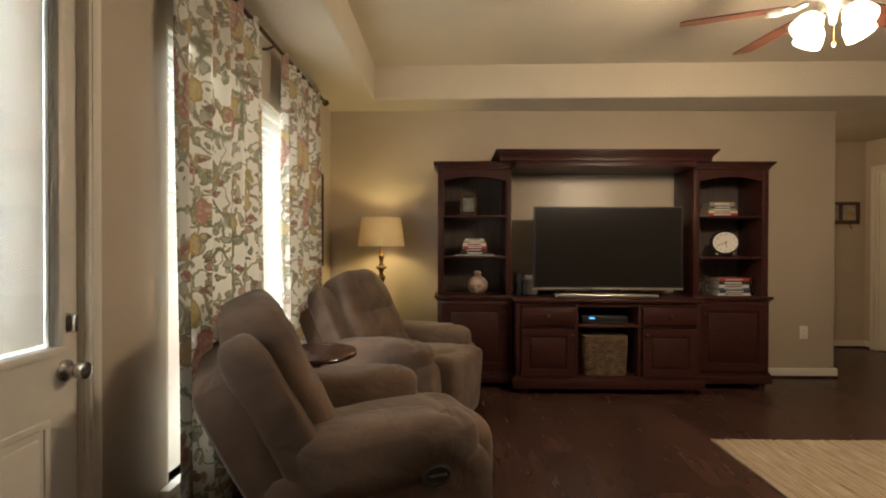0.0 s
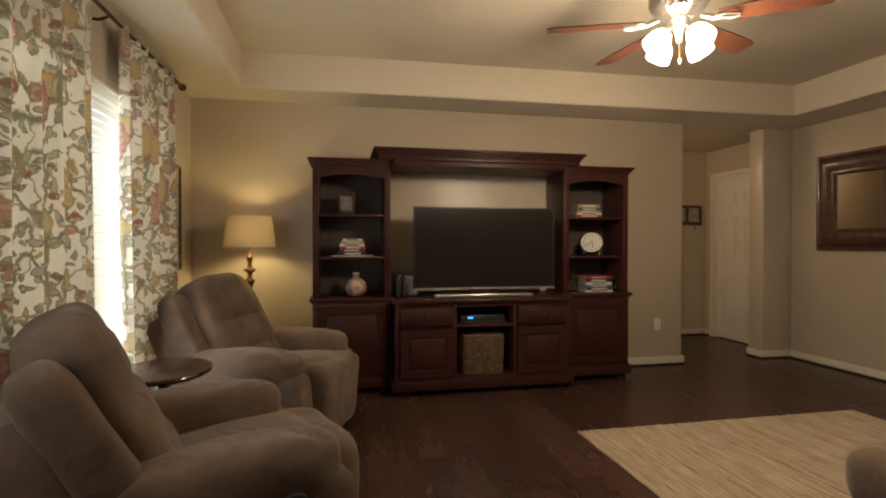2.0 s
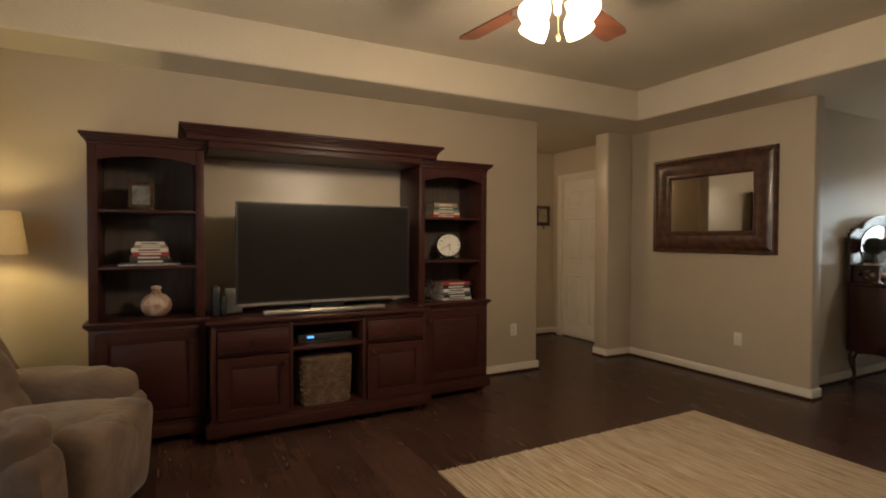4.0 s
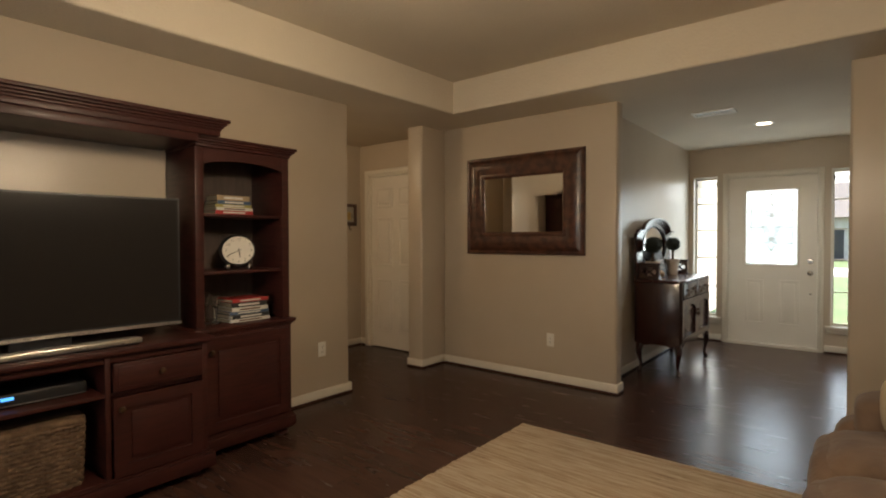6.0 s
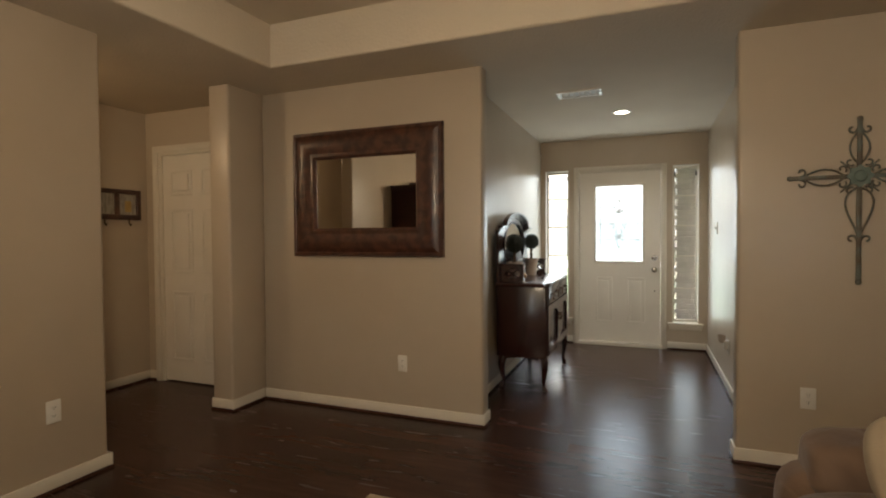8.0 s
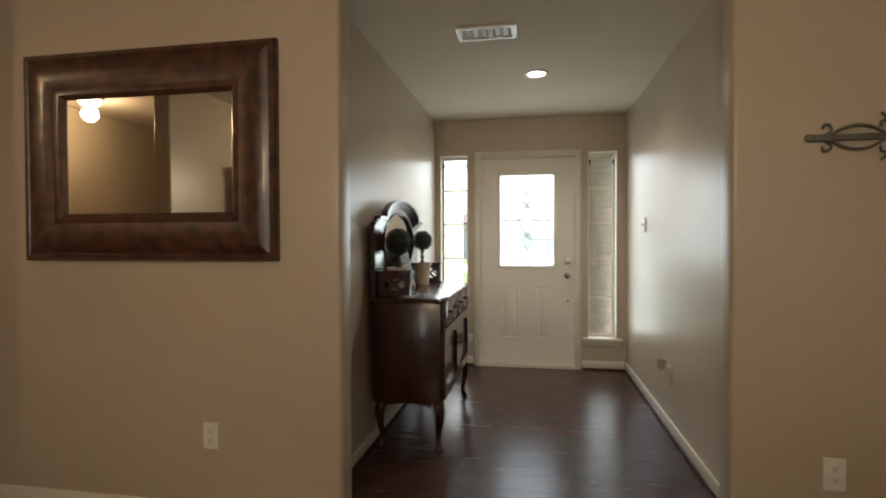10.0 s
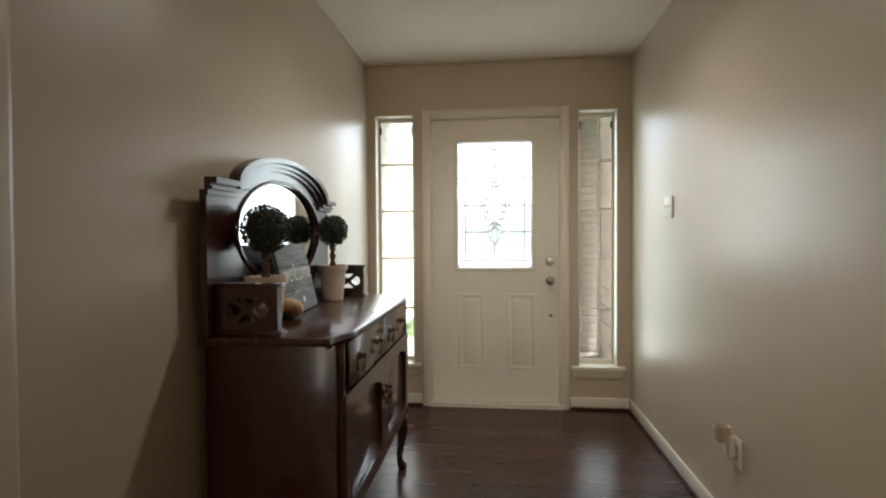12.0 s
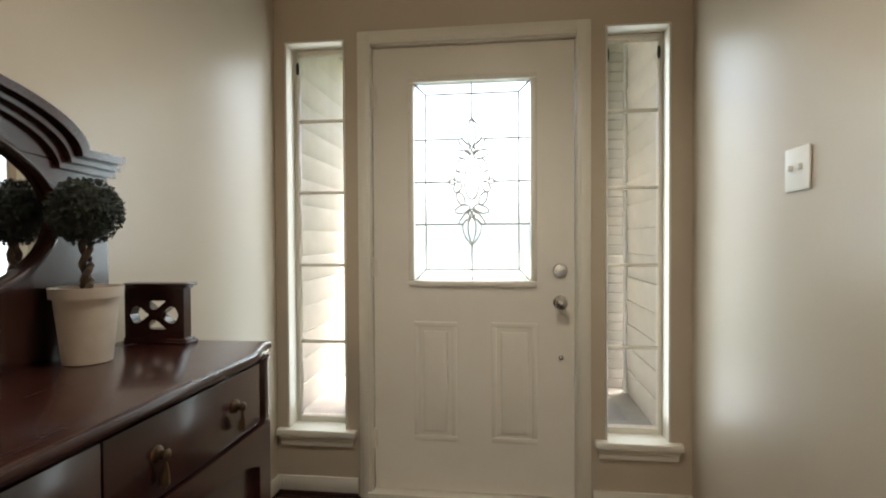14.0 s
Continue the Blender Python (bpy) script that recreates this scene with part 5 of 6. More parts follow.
def frame_ring(bm, prof):
    """A mitred frame: prof lists (inset from the outer edge, height off the wall)."""
    loops = []
    for ins, hgt in prof:
        loops.append([bm.verts.new((sx * (hw - ins), -hgt, sz * (hh - ins))) for sx, sz in ((-1, -1), (1, -1), (1, 1), (-1, 1))])
    for a, b in zip(loops, loops[1:]):
        for i in range(4):
            j = (i + 1) % 4
            bm.faces.new((a[i], a[j], b[j], b[i]))
    return bm


bm = frame_ring(mesh(), [(0, 0.0), (0, 0.025), (0.006, 0.035), (0.025, 0.037), (0.03, 0.033), (0.045, 0.040), (0.075, 0.052), (0.105, 0.054), (0.135, 0.048), (0.165, 0.038), (0.172, 0.040),
                         (0.19, 0.038), (0.197, 0.030), (0.208, 0.018), (0.208, 0.005)])
part("frame", bm, M_TOWEL, mr, "embossed dark brown frame", angle=28)
part("mirror_glass", one_box((-0.412, -0.014, -0.257), (0.412, -0.008, 0.257)), M_MIRROR, mr, "silvered mirror glass")

# ---- iron cross ----
M_IRON = material("weathered_iron", (0.14, 0.115, 0.085), 0.6, 0.3, second=(0.16, 0.18, 0.16), scale=14, contrast=(0.4, 0.6))
M_PATINA = material("verdigris_medallion", (0.20, 0.25, 0.22), 0.55, 0.2, second=(0.14, 0.19, 0.17), scale=16, bump=0.3, bump_scale=30)
cr = thing("wall_cross", "scrolled iron wall cross with verdigris centre", "cross", pose(XE, 0.855, 1.588, 0, 0, -90))


def scroll(bm, cx, cz, r, a0, turns, sgn, rad=0.005):
    pts = []
    for i in range(18):
        u = i / 17
        a_ = a0 + sgn * turns * 2 * math.pi * u
        rr = r * (1 - 0.72 * u)
        pts.append((cx + rr * math.cos(a_) , -0.018, cz + rr * math.sin(a_)))
    tube(bm, pts, rad, 6)


def arm(length, ang, lower=False):
    bm = mesh()
    box(bm, (-0.011, -0.022, 0.03), (0.011, -0.012, length - 0.02), 0.003)
    soft(bm, (0.026, 0.02, 0.03), pose(0, -0.017, length - 0.015), 2.5, 5)
    e0 = 0.07 if not lower else 0.06
    e1 = length - 0.085 if not lower else length * 0.52
    for s in (1, -1):
        pts = []
        for i in range(15):
            u = i / 14
            w = 0.034 * math.sin(math.pi * u) ** 0.8 if not lower else 0.052 * (math.sin(math.pi * u ** 0.62)) ** 1.1
            pts.append((s * (0.008 + w), -0.018, e0 + (e1 - e0) * u))
        tube(bm, pts, 0.005, 6)
        zc = length - 0.065 if not lower else length * 0.58
        scroll(bm, s * 0.032, zc, 0.024, math.pi if s > 0 else 0, 0.8, s, 0.005)
        tube(bm, [(s * 0.006, -0.018, zc - 0.012), (s * 0.02, -0.018, zc - 0.018), (s * 0.008, -0.018, zc + 0.004)], 0.005, 6)
    bmesh.ops.transform(bm, matrix=pose(0, 0, 0, 0, ang, 0), verts=bm.verts)
    part("arm", bm, M_IRON, cr)


arm(0.31, 0)
arm(0.32, 90)
arm(0.32, -90)
arm(0.565, 180, True)
for k in range(4):
    bm = mesh()
    a_ = math.pi / 4 + k * math.pi / 2
    for s in (1, -1):
        scroll(bm, 0.085 * math.cos(a_ + s * 0.30), 0.085 * math.sin(a_ + s * 0.30), 0.022, a_ + math.pi, 0.75, s, 0.0045)
    tube(bm, [(0.05 * math.cos(a_), -0.018, 0.05 * math.sin(a_)), (0.115 * math.cos(a_), -0.018, 0.115 * math.sin(a_))], 0.004, 6)
    part("corner_scroll", bm, M_IRON, cr)
bm = mesh()
n = 40
vs = []
for i in range(n):
    a_ = 2 * math.pi * i / n
    r = 0.052 + 0.006 * math.cos(8 * a_)
    vs.append((r * math.cos(a_), r * math.sin(a_)))
extrude_outline(bm, vs, 0.012, Matrix.Translation((0, -0.034, 0)))
lathe(bm, [(0.03, 0), (0.025, 0.008), (0.003, 0.011)], 20, pose(0, -0.034, 0, 90))
part("medallion", bm, M_PATINA, cr, "round verdigris medallion")

# ---- pictures ----
M_ART = material("pale_print", (0.42, 0.37, 0.27), 0.6, second=(0.22, 0.20, 0.13), scale=9, contrast=(0.45, 0.6))


def picture(m, w, h, f, label, art=None):
    t = thing("framed_picture", label, "picture", m)
    bm = ring_plate(mesh(), [(-w / 2, 0), (w / 2, 0), (w / 2, h), (-w / 2, h)], [(-w / 2 + f, f), (w / 2 - f, f), (w / 2 - f, h - f), (-w / 2 + f, h - f)], 0.022, Matrix.Translation((0, -0.024, 0)))
    bmesh.ops.bevel(bm, geom=[e for e in bm.edges], offset=0.003, segments=1, affect="EDGES")
    part("frame", bm, M_TOWEL, t)
    part("print", one_box((-w / 2 + f, -0.008, f), (w / 2 - f, -0.004, h - f)), art or M_ART, t, "pale print")
    return t


picture(pose(XW + 0.001, 4.20, 1.01, 0, 0, 90), 0.30, 0.79, 0.02, "tall narrow framed print beside the curtain")
M_PALEGLASS = material("aged_paper", (0.40, 0.37, 0.31), 0.6, second=(0.27, 0.25, 0.21), scale=14, stretch=(4, 1, 1), contrast=(0.4, 0.6))
M_HONEY = material("honey_yellow_print", (0.48, 0.34, 0.12), 0.6, second=(0.38, 0.25, 0.08), scale=20)
hp = thing("key_rack", "dark wooden key rack with two pale prints", "key rack", pose(4.602, 6.119, 1.455))
bm = ring_plate(mesh(), [(-0.218, 0), (0.218, 0), (0.218, 0.262), (-0.218, 0.262)], [(-0.178, 0.045), (0.178, 0.045), (0.178, 0.225), (-0.178, 0.225)], 0.024, Matrix.Translation((0, -0.026, 0)))
bmesh.ops.bevel(bm, geom=list(bm.edges), offset=0.003, segments=1, affect="EDGES")
part("frame", bm, M_TOWEL, hp)
part("divider", one_box((-0.02, -0.022, 0.045), (0.02, -0.003, 0.225), 0.002), M_TOWEL, hp)
part("print", one_box((-0.178, -0.009, 0.045), (-0.02, -0.005, 0.225)), M_PALEGLASS, hp, "pale striped print")
part("print", one_box((0.02, -0.009, 0.045), (0.178, -0.005, 0.225)), M_PALEGLASS, hp, "pale print with a honey yellow jar")
part("printed_jar", one_box((0.075, -0.0105, 0.07), (0.135, -0.009, 0.165), 0.0007, 1), M_HONEY, hp, "honey yellow printed jar")
for x in (-0.11, 0.11):
    bm = tube(mesh(), [(x, -0.012, 0.005), (x, -0.014, -0.03), (x, -0.03, -0.05), (x, -0.04, -0.035)], 0.006, 6)
    part("hook", bm, M_BRONZE, hp)

# ---- curtains ----
M_CUR = bpy.data.materials.new("floral_curtain_cloth")
M_CUR.use_nodes = True
nt = M_CUR.node_tree
bs = nt.nodes["Principled BSDF"]
bs.inputs["Roughness"].default_value, bs.inputs["Sheen Weight"].default_value = 0.9, 0.15


def nd(kind, **kw):
    n_ = nt.nodes.new(kind)
    for k, v in kw.items():
        n_.inputs[k].default_value = v
    return n_


uv = nt.nodes.new("ShaderNodeUVMap")
warp = nd("ShaderNodeTexNoise", Scale=15.0, Detail=3.0)
nt.links.new(uv.outputs["UV"], warp.inputs["Vector"])
wv = nt.nodes.new("ShaderNodeVectorMath")
wv.operation = "MULTIPLY_ADD"
wv.inputs[1].default_value = (0.07, 0.07, 0.0)
nt.links.new(warp.outputs["Color"], wv.inputs[0])
nt.links.new(uv.outputs["UV"], wv.inputs[2])


def mapped(scale, loc=(0, 0, 0), rot=0.0):
    m_ = nt.nodes.new("ShaderNodeMapping")
    m_.inputs["Scale"].default_value, m_.inputs["Location"].default_value, m_.inputs["Rotation"].default_value = scale, loc, (0, 0, rot)
    nt.links.new(wv.outputs["Vector"], m_.inputs["Vector"])
    return m_.outputs["Vector"]


def below(value, edge, soft_=0.02):
    r = nd("ShaderNodeMapRange")
    r.inputs["From Min"].default_value, r.inputs["From Max"].default_value = edge + soft_, edge - soft_
    nt.links.new(value, r.inputs["Value"])
    return r.outputs["Result"]


def over(base, colour, mask):
    m_ = nt.nodes.new("ShaderNodeMix")
    m_.data_type = "RGBA"
    nt.links.new(base, m_.inputs["A"])
    if isinstance(colour, tuple):
        m_.inputs["B"].default_value = (*colour, 1)
    else:
        nt.links.new(colour, m_.inputs["B"])
    nt.links.new(mask, m_.inputs["Factor"])
    return m_.outputs["Result"]


def times(a, b):
    m_ = nt.nodes.new("ShaderNodeMath")
    m_.operation = "MULTIPLY"
    nt.links.new(a, m_.inputs[0])
    nt.links.new(b, m_.inputs[1])
    return m_.outputs[0]


rgb = nt.nodes.new("ShaderNodeRGB")
rgb.outputs[0].default_value = (0.80, 0.775, 0.71, 1)
col = rgb.outputs[0]
# vines
vn = nd("ShaderNodeTexNoise", Scale=5.5, Detail=0.0)
nt.links.new(mapped((1, 0.8, 1)), vn.inputs["Vector"])
sb_ = nt.nodes.new("ShaderNodeMath")
sb_.operation = "SUBTRACT"
sb_.inputs[1].default_value = 0.5
ab = nt.nodes.new("ShaderNodeMath")
ab.operation = "ABSOLUTE"
nt.links.new(vn.outputs["Fac"], sb_.inputs[0])
nt.links.new(sb_.outputs[0], ab.inputs[0])
col = over(col, (0.32, 0.31, 0.23), below(ab.outputs[0], 0.022, 0.01))


def motif(col, scale, loc, rot, size, palette, edge, outline, keep=0.0):
    """Scattered blots: a colour from the palette each, with a darker rim."""
    vo = nd("ShaderNodeTexVoronoi", Scale=1.0, Randomness=0.85)
    nt.links.new(mapped(scale, loc, rot), vo.inputs["Vector"])
    sep = nt.nodes.new("ShaderNodeSeparateColor")
    nt.links.new(vo.outputs["Color"], sep.inputs["Color"])
    ramp = nt.nodes.new("ShaderNodeValToRGB")
    ramp.color_ramp.interpolation = "CONSTANT"
    els = ramp.color_ramp.elements
    while len(els) < len(palette):
        els.new(0.5)
    for i, c in enumerate(palette):
        els[i].position, els[i].color = i / len(palette), (*c, 1)
    nt.links.new(sep.outputs["Red"], ramp.inputs["Fac"])
    on = nd("ShaderNodeMapRange")
    on.inputs["From Min"].default_value, on.inputs["From Max"].default_value = keep - 0.01, keep + 0.01
    nt.links.new(sep.outputs["Green"], on.inputs["Value"])
    body = times(below(vo.outputs["Distance"], size), on.outputs["Result"])
    core = times(below(vo.outputs["Distance"], size - edge), on.outputs["Result"])
    col = over(col, outline, body)
    ve = nd("ShaderNodeTexNoise", Scale=46.0, Detail=1.0)
    nt.links.new(uv.outputs["UV"], ve.inputs["Vector"])
    tint = over(ramp.outputs["Color"], (0.55, 0.48, 0.36), times(below(ve.outputs["Fac"], 0.46, 0.03), below(ve.outputs["Fac"], 0.60, 0.2)))
    return over(col, tint, core)


SAGE, GREY, MUST, ROSE, PLUM = (0.37, 0.38, 0.28), (0.46, 0.47, 0.40), (0.56, 0.45, 0.22), (0.52, 0.31, 0.27), (0.38, 0.19, 0.18)
vn2 = nd("ShaderNodeTexNoise", Scale=8.0, Detail=0.0)
nt.links.new(mapped((1, 0.7, 1), (7, 3, 0), 0.8), vn2.inputs["Vector"])
sb2 = nt.nodes.new("ShaderNodeMath")
sb2.operation = "SUBTRACT"
sb2.inputs[1].default_value = 0.5
ab2 = nt.nodes.new("ShaderNodeMath")
ab2.operation = "ABSOLUTE"
nt.links.new(vn2.outputs["Fac"], sb2.inputs[0])
nt.links.new(sb2.outputs[0], ab2.inputs[0])
col = over(col, (0.36, 0.33, 0.24), below(ab2.outputs[0], 0.014, 0.008))
col = motif(col, (30, 20, 1), (2, 6, 0), -0.7, 0.36, (SAGE, GREY, SAGE, MUST), 0.06, (0.33, 0.31, 0.23), 0.5)
col = motif(col, (19, 11, 1), (0, 0, 0), 0.6, 0.40, (SAGE, GREY, SAGE, GREY), 0.06, (0.31, 0.31, 0.24), 0.25)
col = motif(col, (11, 19, 1), (3, 1, 0), 0.5, 0.37, (SAGE, PLUM, ROSE, GREY), 0.06, (0.30, 0.25, 0.19), 0.12)
col = motif(col, (8.5, 6.2, 1), (5, 2, 0), 0.1, 0.36, (MUST, MUST, ROSE, PLUM), 0.05, (0.44, 0.34, 0.18), 0.12)
col = motif(col, (5.2, 2.7, 1), (9, 4, 0), -0.15, 0.33, (ROSE, ROSE, ROSE, MUST), 0.03, (0.36, 0.16, 0.14), 0.12)
nt.links.new(col, bs.inputs["Base Color"])
tr = nt.nodes.new("ShaderNodeBsdfTranslucent")
nt.links.new(col, tr.inputs["Color"])
mx = nt.nodes.new("ShaderNodeMixShader")
mx.inputs["Fac"].default_value = 0.20
nt.links.new(bs.outputs["BSDF"], mx.inputs[1])
nt.links.new(tr.outputs["BSDF"], mx.inputs[2])
nt.links.new(mx.outputs["Shader"], nt.nodes["Material Output"].inputs["Surface"])


def curtain(y0, y1, folds, seed):
    """A pleated panel from the rod to the floor, along the west wall."""
    t = thing("curtain", "cream curtain panel with red and mustard floral print", "curtain", pose(XW + 0.075, (y0 + y1) / 2, 0, 0, 0, 90), group="window curtains")
    w = y1 - y0
    nx, nz = folds * 14, 26
    rnd = random.Random(seed)
    ph = [rnd.uniform(0.7, 1.3) for _ in range(folds + 2)]
    bm = mesh()
    lay = bm.loops.layers.uv.new("UVMap")
    rows, us = [], []
    for k in range(nz + 1):
        z = 0.02 + (2.375 - 0.02) * k / nz
        d = 0.022 + 0.018 * (1 - z / 2.33)
        row, u, prev, ul = [], 0.0, None, []
        for i in range(nx + 1):
            s = i / nx
            f = s * folds
            amp = d * ph[int(f)] * (1 - (f % 1)) + d * ph[int(f) + 1] * (f % 1)
            x = -w / 2 + w * s + 0.012 * math.sin(f * 2.1 + z * 1.3 + seed) + 0.25 * amp * math.sin(4 * math.pi * f)
            y = amp * math.sin(2 * math.pi * f + 0.35 * math.sin(z * 1.7 + seed))
            p = Vector((x, -y, z))
            u += 0 if prev is None else math.hypot(p.x - prev.x, p.y - prev.y)
            prev = p
            row.append(bm.verts.new(p))
            ul.append(u)
        rows.append(row)
        us.append(ul)
    for k in range(nz):
        for i in range(nx):
            f = bm.faces.new((rows[k][i], rows[k][i + 1], rows[k + 1][i + 1], rows[k + 1][i]))
            for lp, (kk, ii) in zip(f.loops, ((k, i), (k, i + 1), (k + 1, i + 1), (k + 1, i))):
                lp[lay].uv = (us[0][ii] + seed * 0.7, rows[kk][ii].co.z)
    c = part("cloth", bm, M_CUR, t, angle=180)
    so = c.modifiers.new("thickness", "SOLIDIFY")
    so.thickness = 0.003
    return t


curtain(1.90, 2.78, 5, 1)
curtain(3.12, 4.04, 6, 2)
rod = thing("curtain_rod", "dark bronze curtain rod with ball finials", "curtain rod", pose(XW + 0.075, 2.97, 2.36))
bm = mesh()
tube(bm, [(0, -1.19, 0), (0, 1.19, 0)], 0.011, 12)
part("pole", bm, M_BRONZE, rod)
for s in (1, -1):
    part("finial", lathe(mesh(), [(0.012, 0), (0.018, 0.006), (0.014, 0.014), (0.026, 0.03), (0.028, 0.042), (0.018, 0.058), (0.004, 0.064)], 16, pose(0, s * 1.19, 0, -90 * s)), M_BRONZE, rod)
    bm = tube(mesh(), [(0, s * 0.03 * 36, -0.012), (-0.04, s * 1.08, -0.03), (-0.073, s * 1.08, -0.03)], 0.007, 8)
    part("bracket", bm, M_BRONZE, rod)
bm = tube(mesh(), [(0, 0, -0.012), (-0.04, 0, -0.03), (-0.073, 0, -0.03)], 0.007, 8)
part("bracket", bm, M_BRONZE, rod)

# ---- things on the media wall ----
PAGES = material("book_pages", (0.55, 0.50, 0.40), 0.9, second=(0.48, 0.43, 0.34), scale=4, stretch=(1, 1, 60))


def cover(c):
    return material("book_cover", c, 0.45, second=tuple(v * 0.85 for v in c), scale=12)


COVERS = {k: cover(c) for k, c in {"red": (0.35, 0.03, 0.03), "white": (0.62, 0.60, 0.55), "black": (0.02, 0.02, 0.022), "blue": (0.05, 0.09, 0.16), "olive": (0.30, 0.26, 0.08), "tan": (0.34, 0.25, 0.15),
                                   "brown": (0.10, 0.04, 0.025)}.items()}


def book(x, y, z, w, d, h, turn, colour):
    t = thing("book", colour + " hardback book lying in a stack", "book", pose(x, y, z, 0, 0, turn), group="stacked books on the media wall")
    bm = mesh()
    box(bm, (-w / 2, -d / 2, 0), (w / 2, d / 2, 0.003), 0.001)
    box(bm, (-w / 2, -d / 2, h - 0.003), (w / 2, d / 2, h), 0.001)
    box(bm, (-w / 2, -d / 2, 0.003), (w / 2, -d / 2 + 0.003, h - 0.003))
    part("cover", bm, COVERS[colour], t)
    part("page_block", one_box((-w / 2 + 0.004, -d / 2 + 0.003, 0.003), (w / 2 - 0.004, d / 2 - 0.004, h - 0.003)), PAGES, t)
    part("title_bar", one_box((-w * 0.3, -d / 2 - 0.0006, h * 0.3), (w * 0.28, -d / 2 + 0.001, h * 0.7)), COVERS["white" if colour != "white" else "brown"], t, "unreadable title bar on the spine")


def stack(x, y, z, items):
    for w, d, h, turn, colour in items:
        book(x, y, z, w, d, h, turn, colour)
        z += h + 0.0005


stack(0.21, 4.46, 1.117, [(0.23, 0.17, 0.026, 2, "black"), (0.21, 0.15, 0.022, -4, "brown"), (0.20, 0.15, 0.022, 3, "red"), (0.20, 0.14, 0.024, -2, "white"), (0.18, 0.13, 0.020, 4, "tan"), (0.16, 0.12, 0.018, 0, "white")])
trb = thing("shelf_tray", "flat dark glass tray under stacked books", "tray", pose(0.21, 4.45, 1.104))
part("plate", one_box((-0.17, -0.10, 0), (0.17, 0.10, 0.012), 0.004), M_SILVER, trb)
stack(2.31, 4.46, 1.449, [(0.25, 0.17, 0.024, 0, "red"), (0.245, 0.17, 0.018, 2, "white"), (0.235, 0.16, 0.020, -2, "olive"), (0.22, 0.16, 0.022, 1, "blue"), (0.21, 0.15, 0.032, -1, "tan")])
stack(2.40, 4.45, 0.776, [(0.27, 0.19, 0.020, 0, "white"), (0.26, 0.19, 0.026, 3, "black"), (0.26, 0.18, 0.018, -2, "blue"), (0.25, 0.18, 0.024, 1, "white"), (0.24, 0.17, 0.032, -2, "black"), (0.25, 0.18, 0.022, 2, "red")])

ck = thing("mantel_clock", "oval cream-faced clock on small dark feet", "clock", pose(2.36, 4.43, 1.104) @ Matrix.Diagonal((1.04, 1, 0.86, 1)))
part("case", lathe(mesh(), [(0.10, -0.03), (0.112, -0.025), (0.114, 0.0), (0.108, 0.008), (0.102, 0.002)], 40, pose(0, 0, 0.14, 90), cap=True), M_BLACK, ck)
part("dial", lathe(mesh(), [(0.103, 0.0), (0.103, 0.004), (0.002, 0.004)], 40, pose(0, -0.002, 0.14, 90)), M_WHITE, ck, "cream dial with numerals")
for k in range(1, 13):
    a_ = math.radians(90 - 30 * k)
    written(ck, str(k), 0.026, pose(0.082 * math.cos(a_), -0.008, 0.132 + 0.082 * math.sin(a_), 90), M_DARK, "numeral")
for a_, ln, wd in ((206, 0.072, 0.004), (-82, 0.052, 0.005)):
    bm = one_box((-0.015, -0.0105, -wd / 2), (ln, -0.0095, wd / 2))
    part("hand", bm, M_DARK, ck, m=pose(0, 0, 0.14, 0, -a_, 0))
for x in (-0.07, 0.07):
    part("foot", soft(mesh(), (0.03, 0.04, 0.045), pose(x, 0, 0.022), 3, 5), M_CHROME, ck)

vs_ = thing("lidded_jar", "round mottled pink and cream ceramic jar", "jar", pose(0.24, 4.44, 0.776))
M_JAR = material("mottled_ceramic", (0.46, 0.36, 0.28), 0.3, second=(0.30, 0.15, 0.11), scale=22, contrast=(0.45, 0.6))
part("body", lathe(mesh(), [(0.03, 0), (0.058, 0.010), (0.080, 0.038), (0.088, 0.072), (0.080, 0.108), (0.058, 0.134), (0.034, 0.146)], 28), M_JAR, vs_)
part("lid", lathe(mesh(), [(0.030, 0.145), (0.034, 0.151), (0.022, 0.160), (0.022, 0.168), (0.031, 0.178), (0.027, 0.192), (0.004, 0.198)], 20), M_JAR, vs_)
pc = thing("photo_clock", "small ornate dark framed desk clock", "clock", pose(0.16, 4.46, 1.449, -6))
bm = ring_plate(mesh(), [(-0.07, 0.015), (0.07, 0.015), (0.07, 0.185), (-0.07, 0.185)], [(-0.048, 0.04), (0.048, 0.04), (0.048, 0.16), (-0.048, 0.16)], 0.02)
bmesh.ops.bevel(bm, geom=list(bm.edges), offset=0.004, segments=2, affect="EDGES")
part("frame", bm, M_BRONZE, pc)
part("face", one_box((-0.05, 0.008, 0.038), (0.05, 0.014, 0.162)), material("grey_face", (0.20, 0.20, 0.18), 0.4, second=(0.10, 0.10, 0.09), scale=18), pc, "pale dial in dark surround")
for x in (-0.05, 0.05):
    part("foot", soft(mesh(), (0.03, 0.03, 0.022), pose(x, 0.01, 0.010), 2.5, 5), M_BRONZE, pc)
for x, h in ((2.145, 0.20), (2.20, 0.17), (2.59, 0.15)):
    g = thing("glass_candleholder", "slim clear glass candle holder on tower shelf", "candle holder", pose(x, 4.42, 0.776), group="glass candle holders")
    part("glass", lathe(mesh(), [(0.03, 0), (0.032, 0.006), (0.010, 0.02), (0.009, h * 0.5), (0.020, h * 0.62), (0.026, h), (0.023, h), (0.016, h * 0.64), (0.003, h * 0.6)], 18), M_GLASS, g)
gd = thing("games_console", "slim black device standing on end on the console", "device", pose(0.585, 4.34, 0.766))
part("body", one_box((-0.022, 0, 0), (0.022, 0.18, 0.19), 0.008), M_BLACK, gd)
gs = thing("router", "black rounded device standing on the console", "device", pose(0.632, 4.36, 0.766))
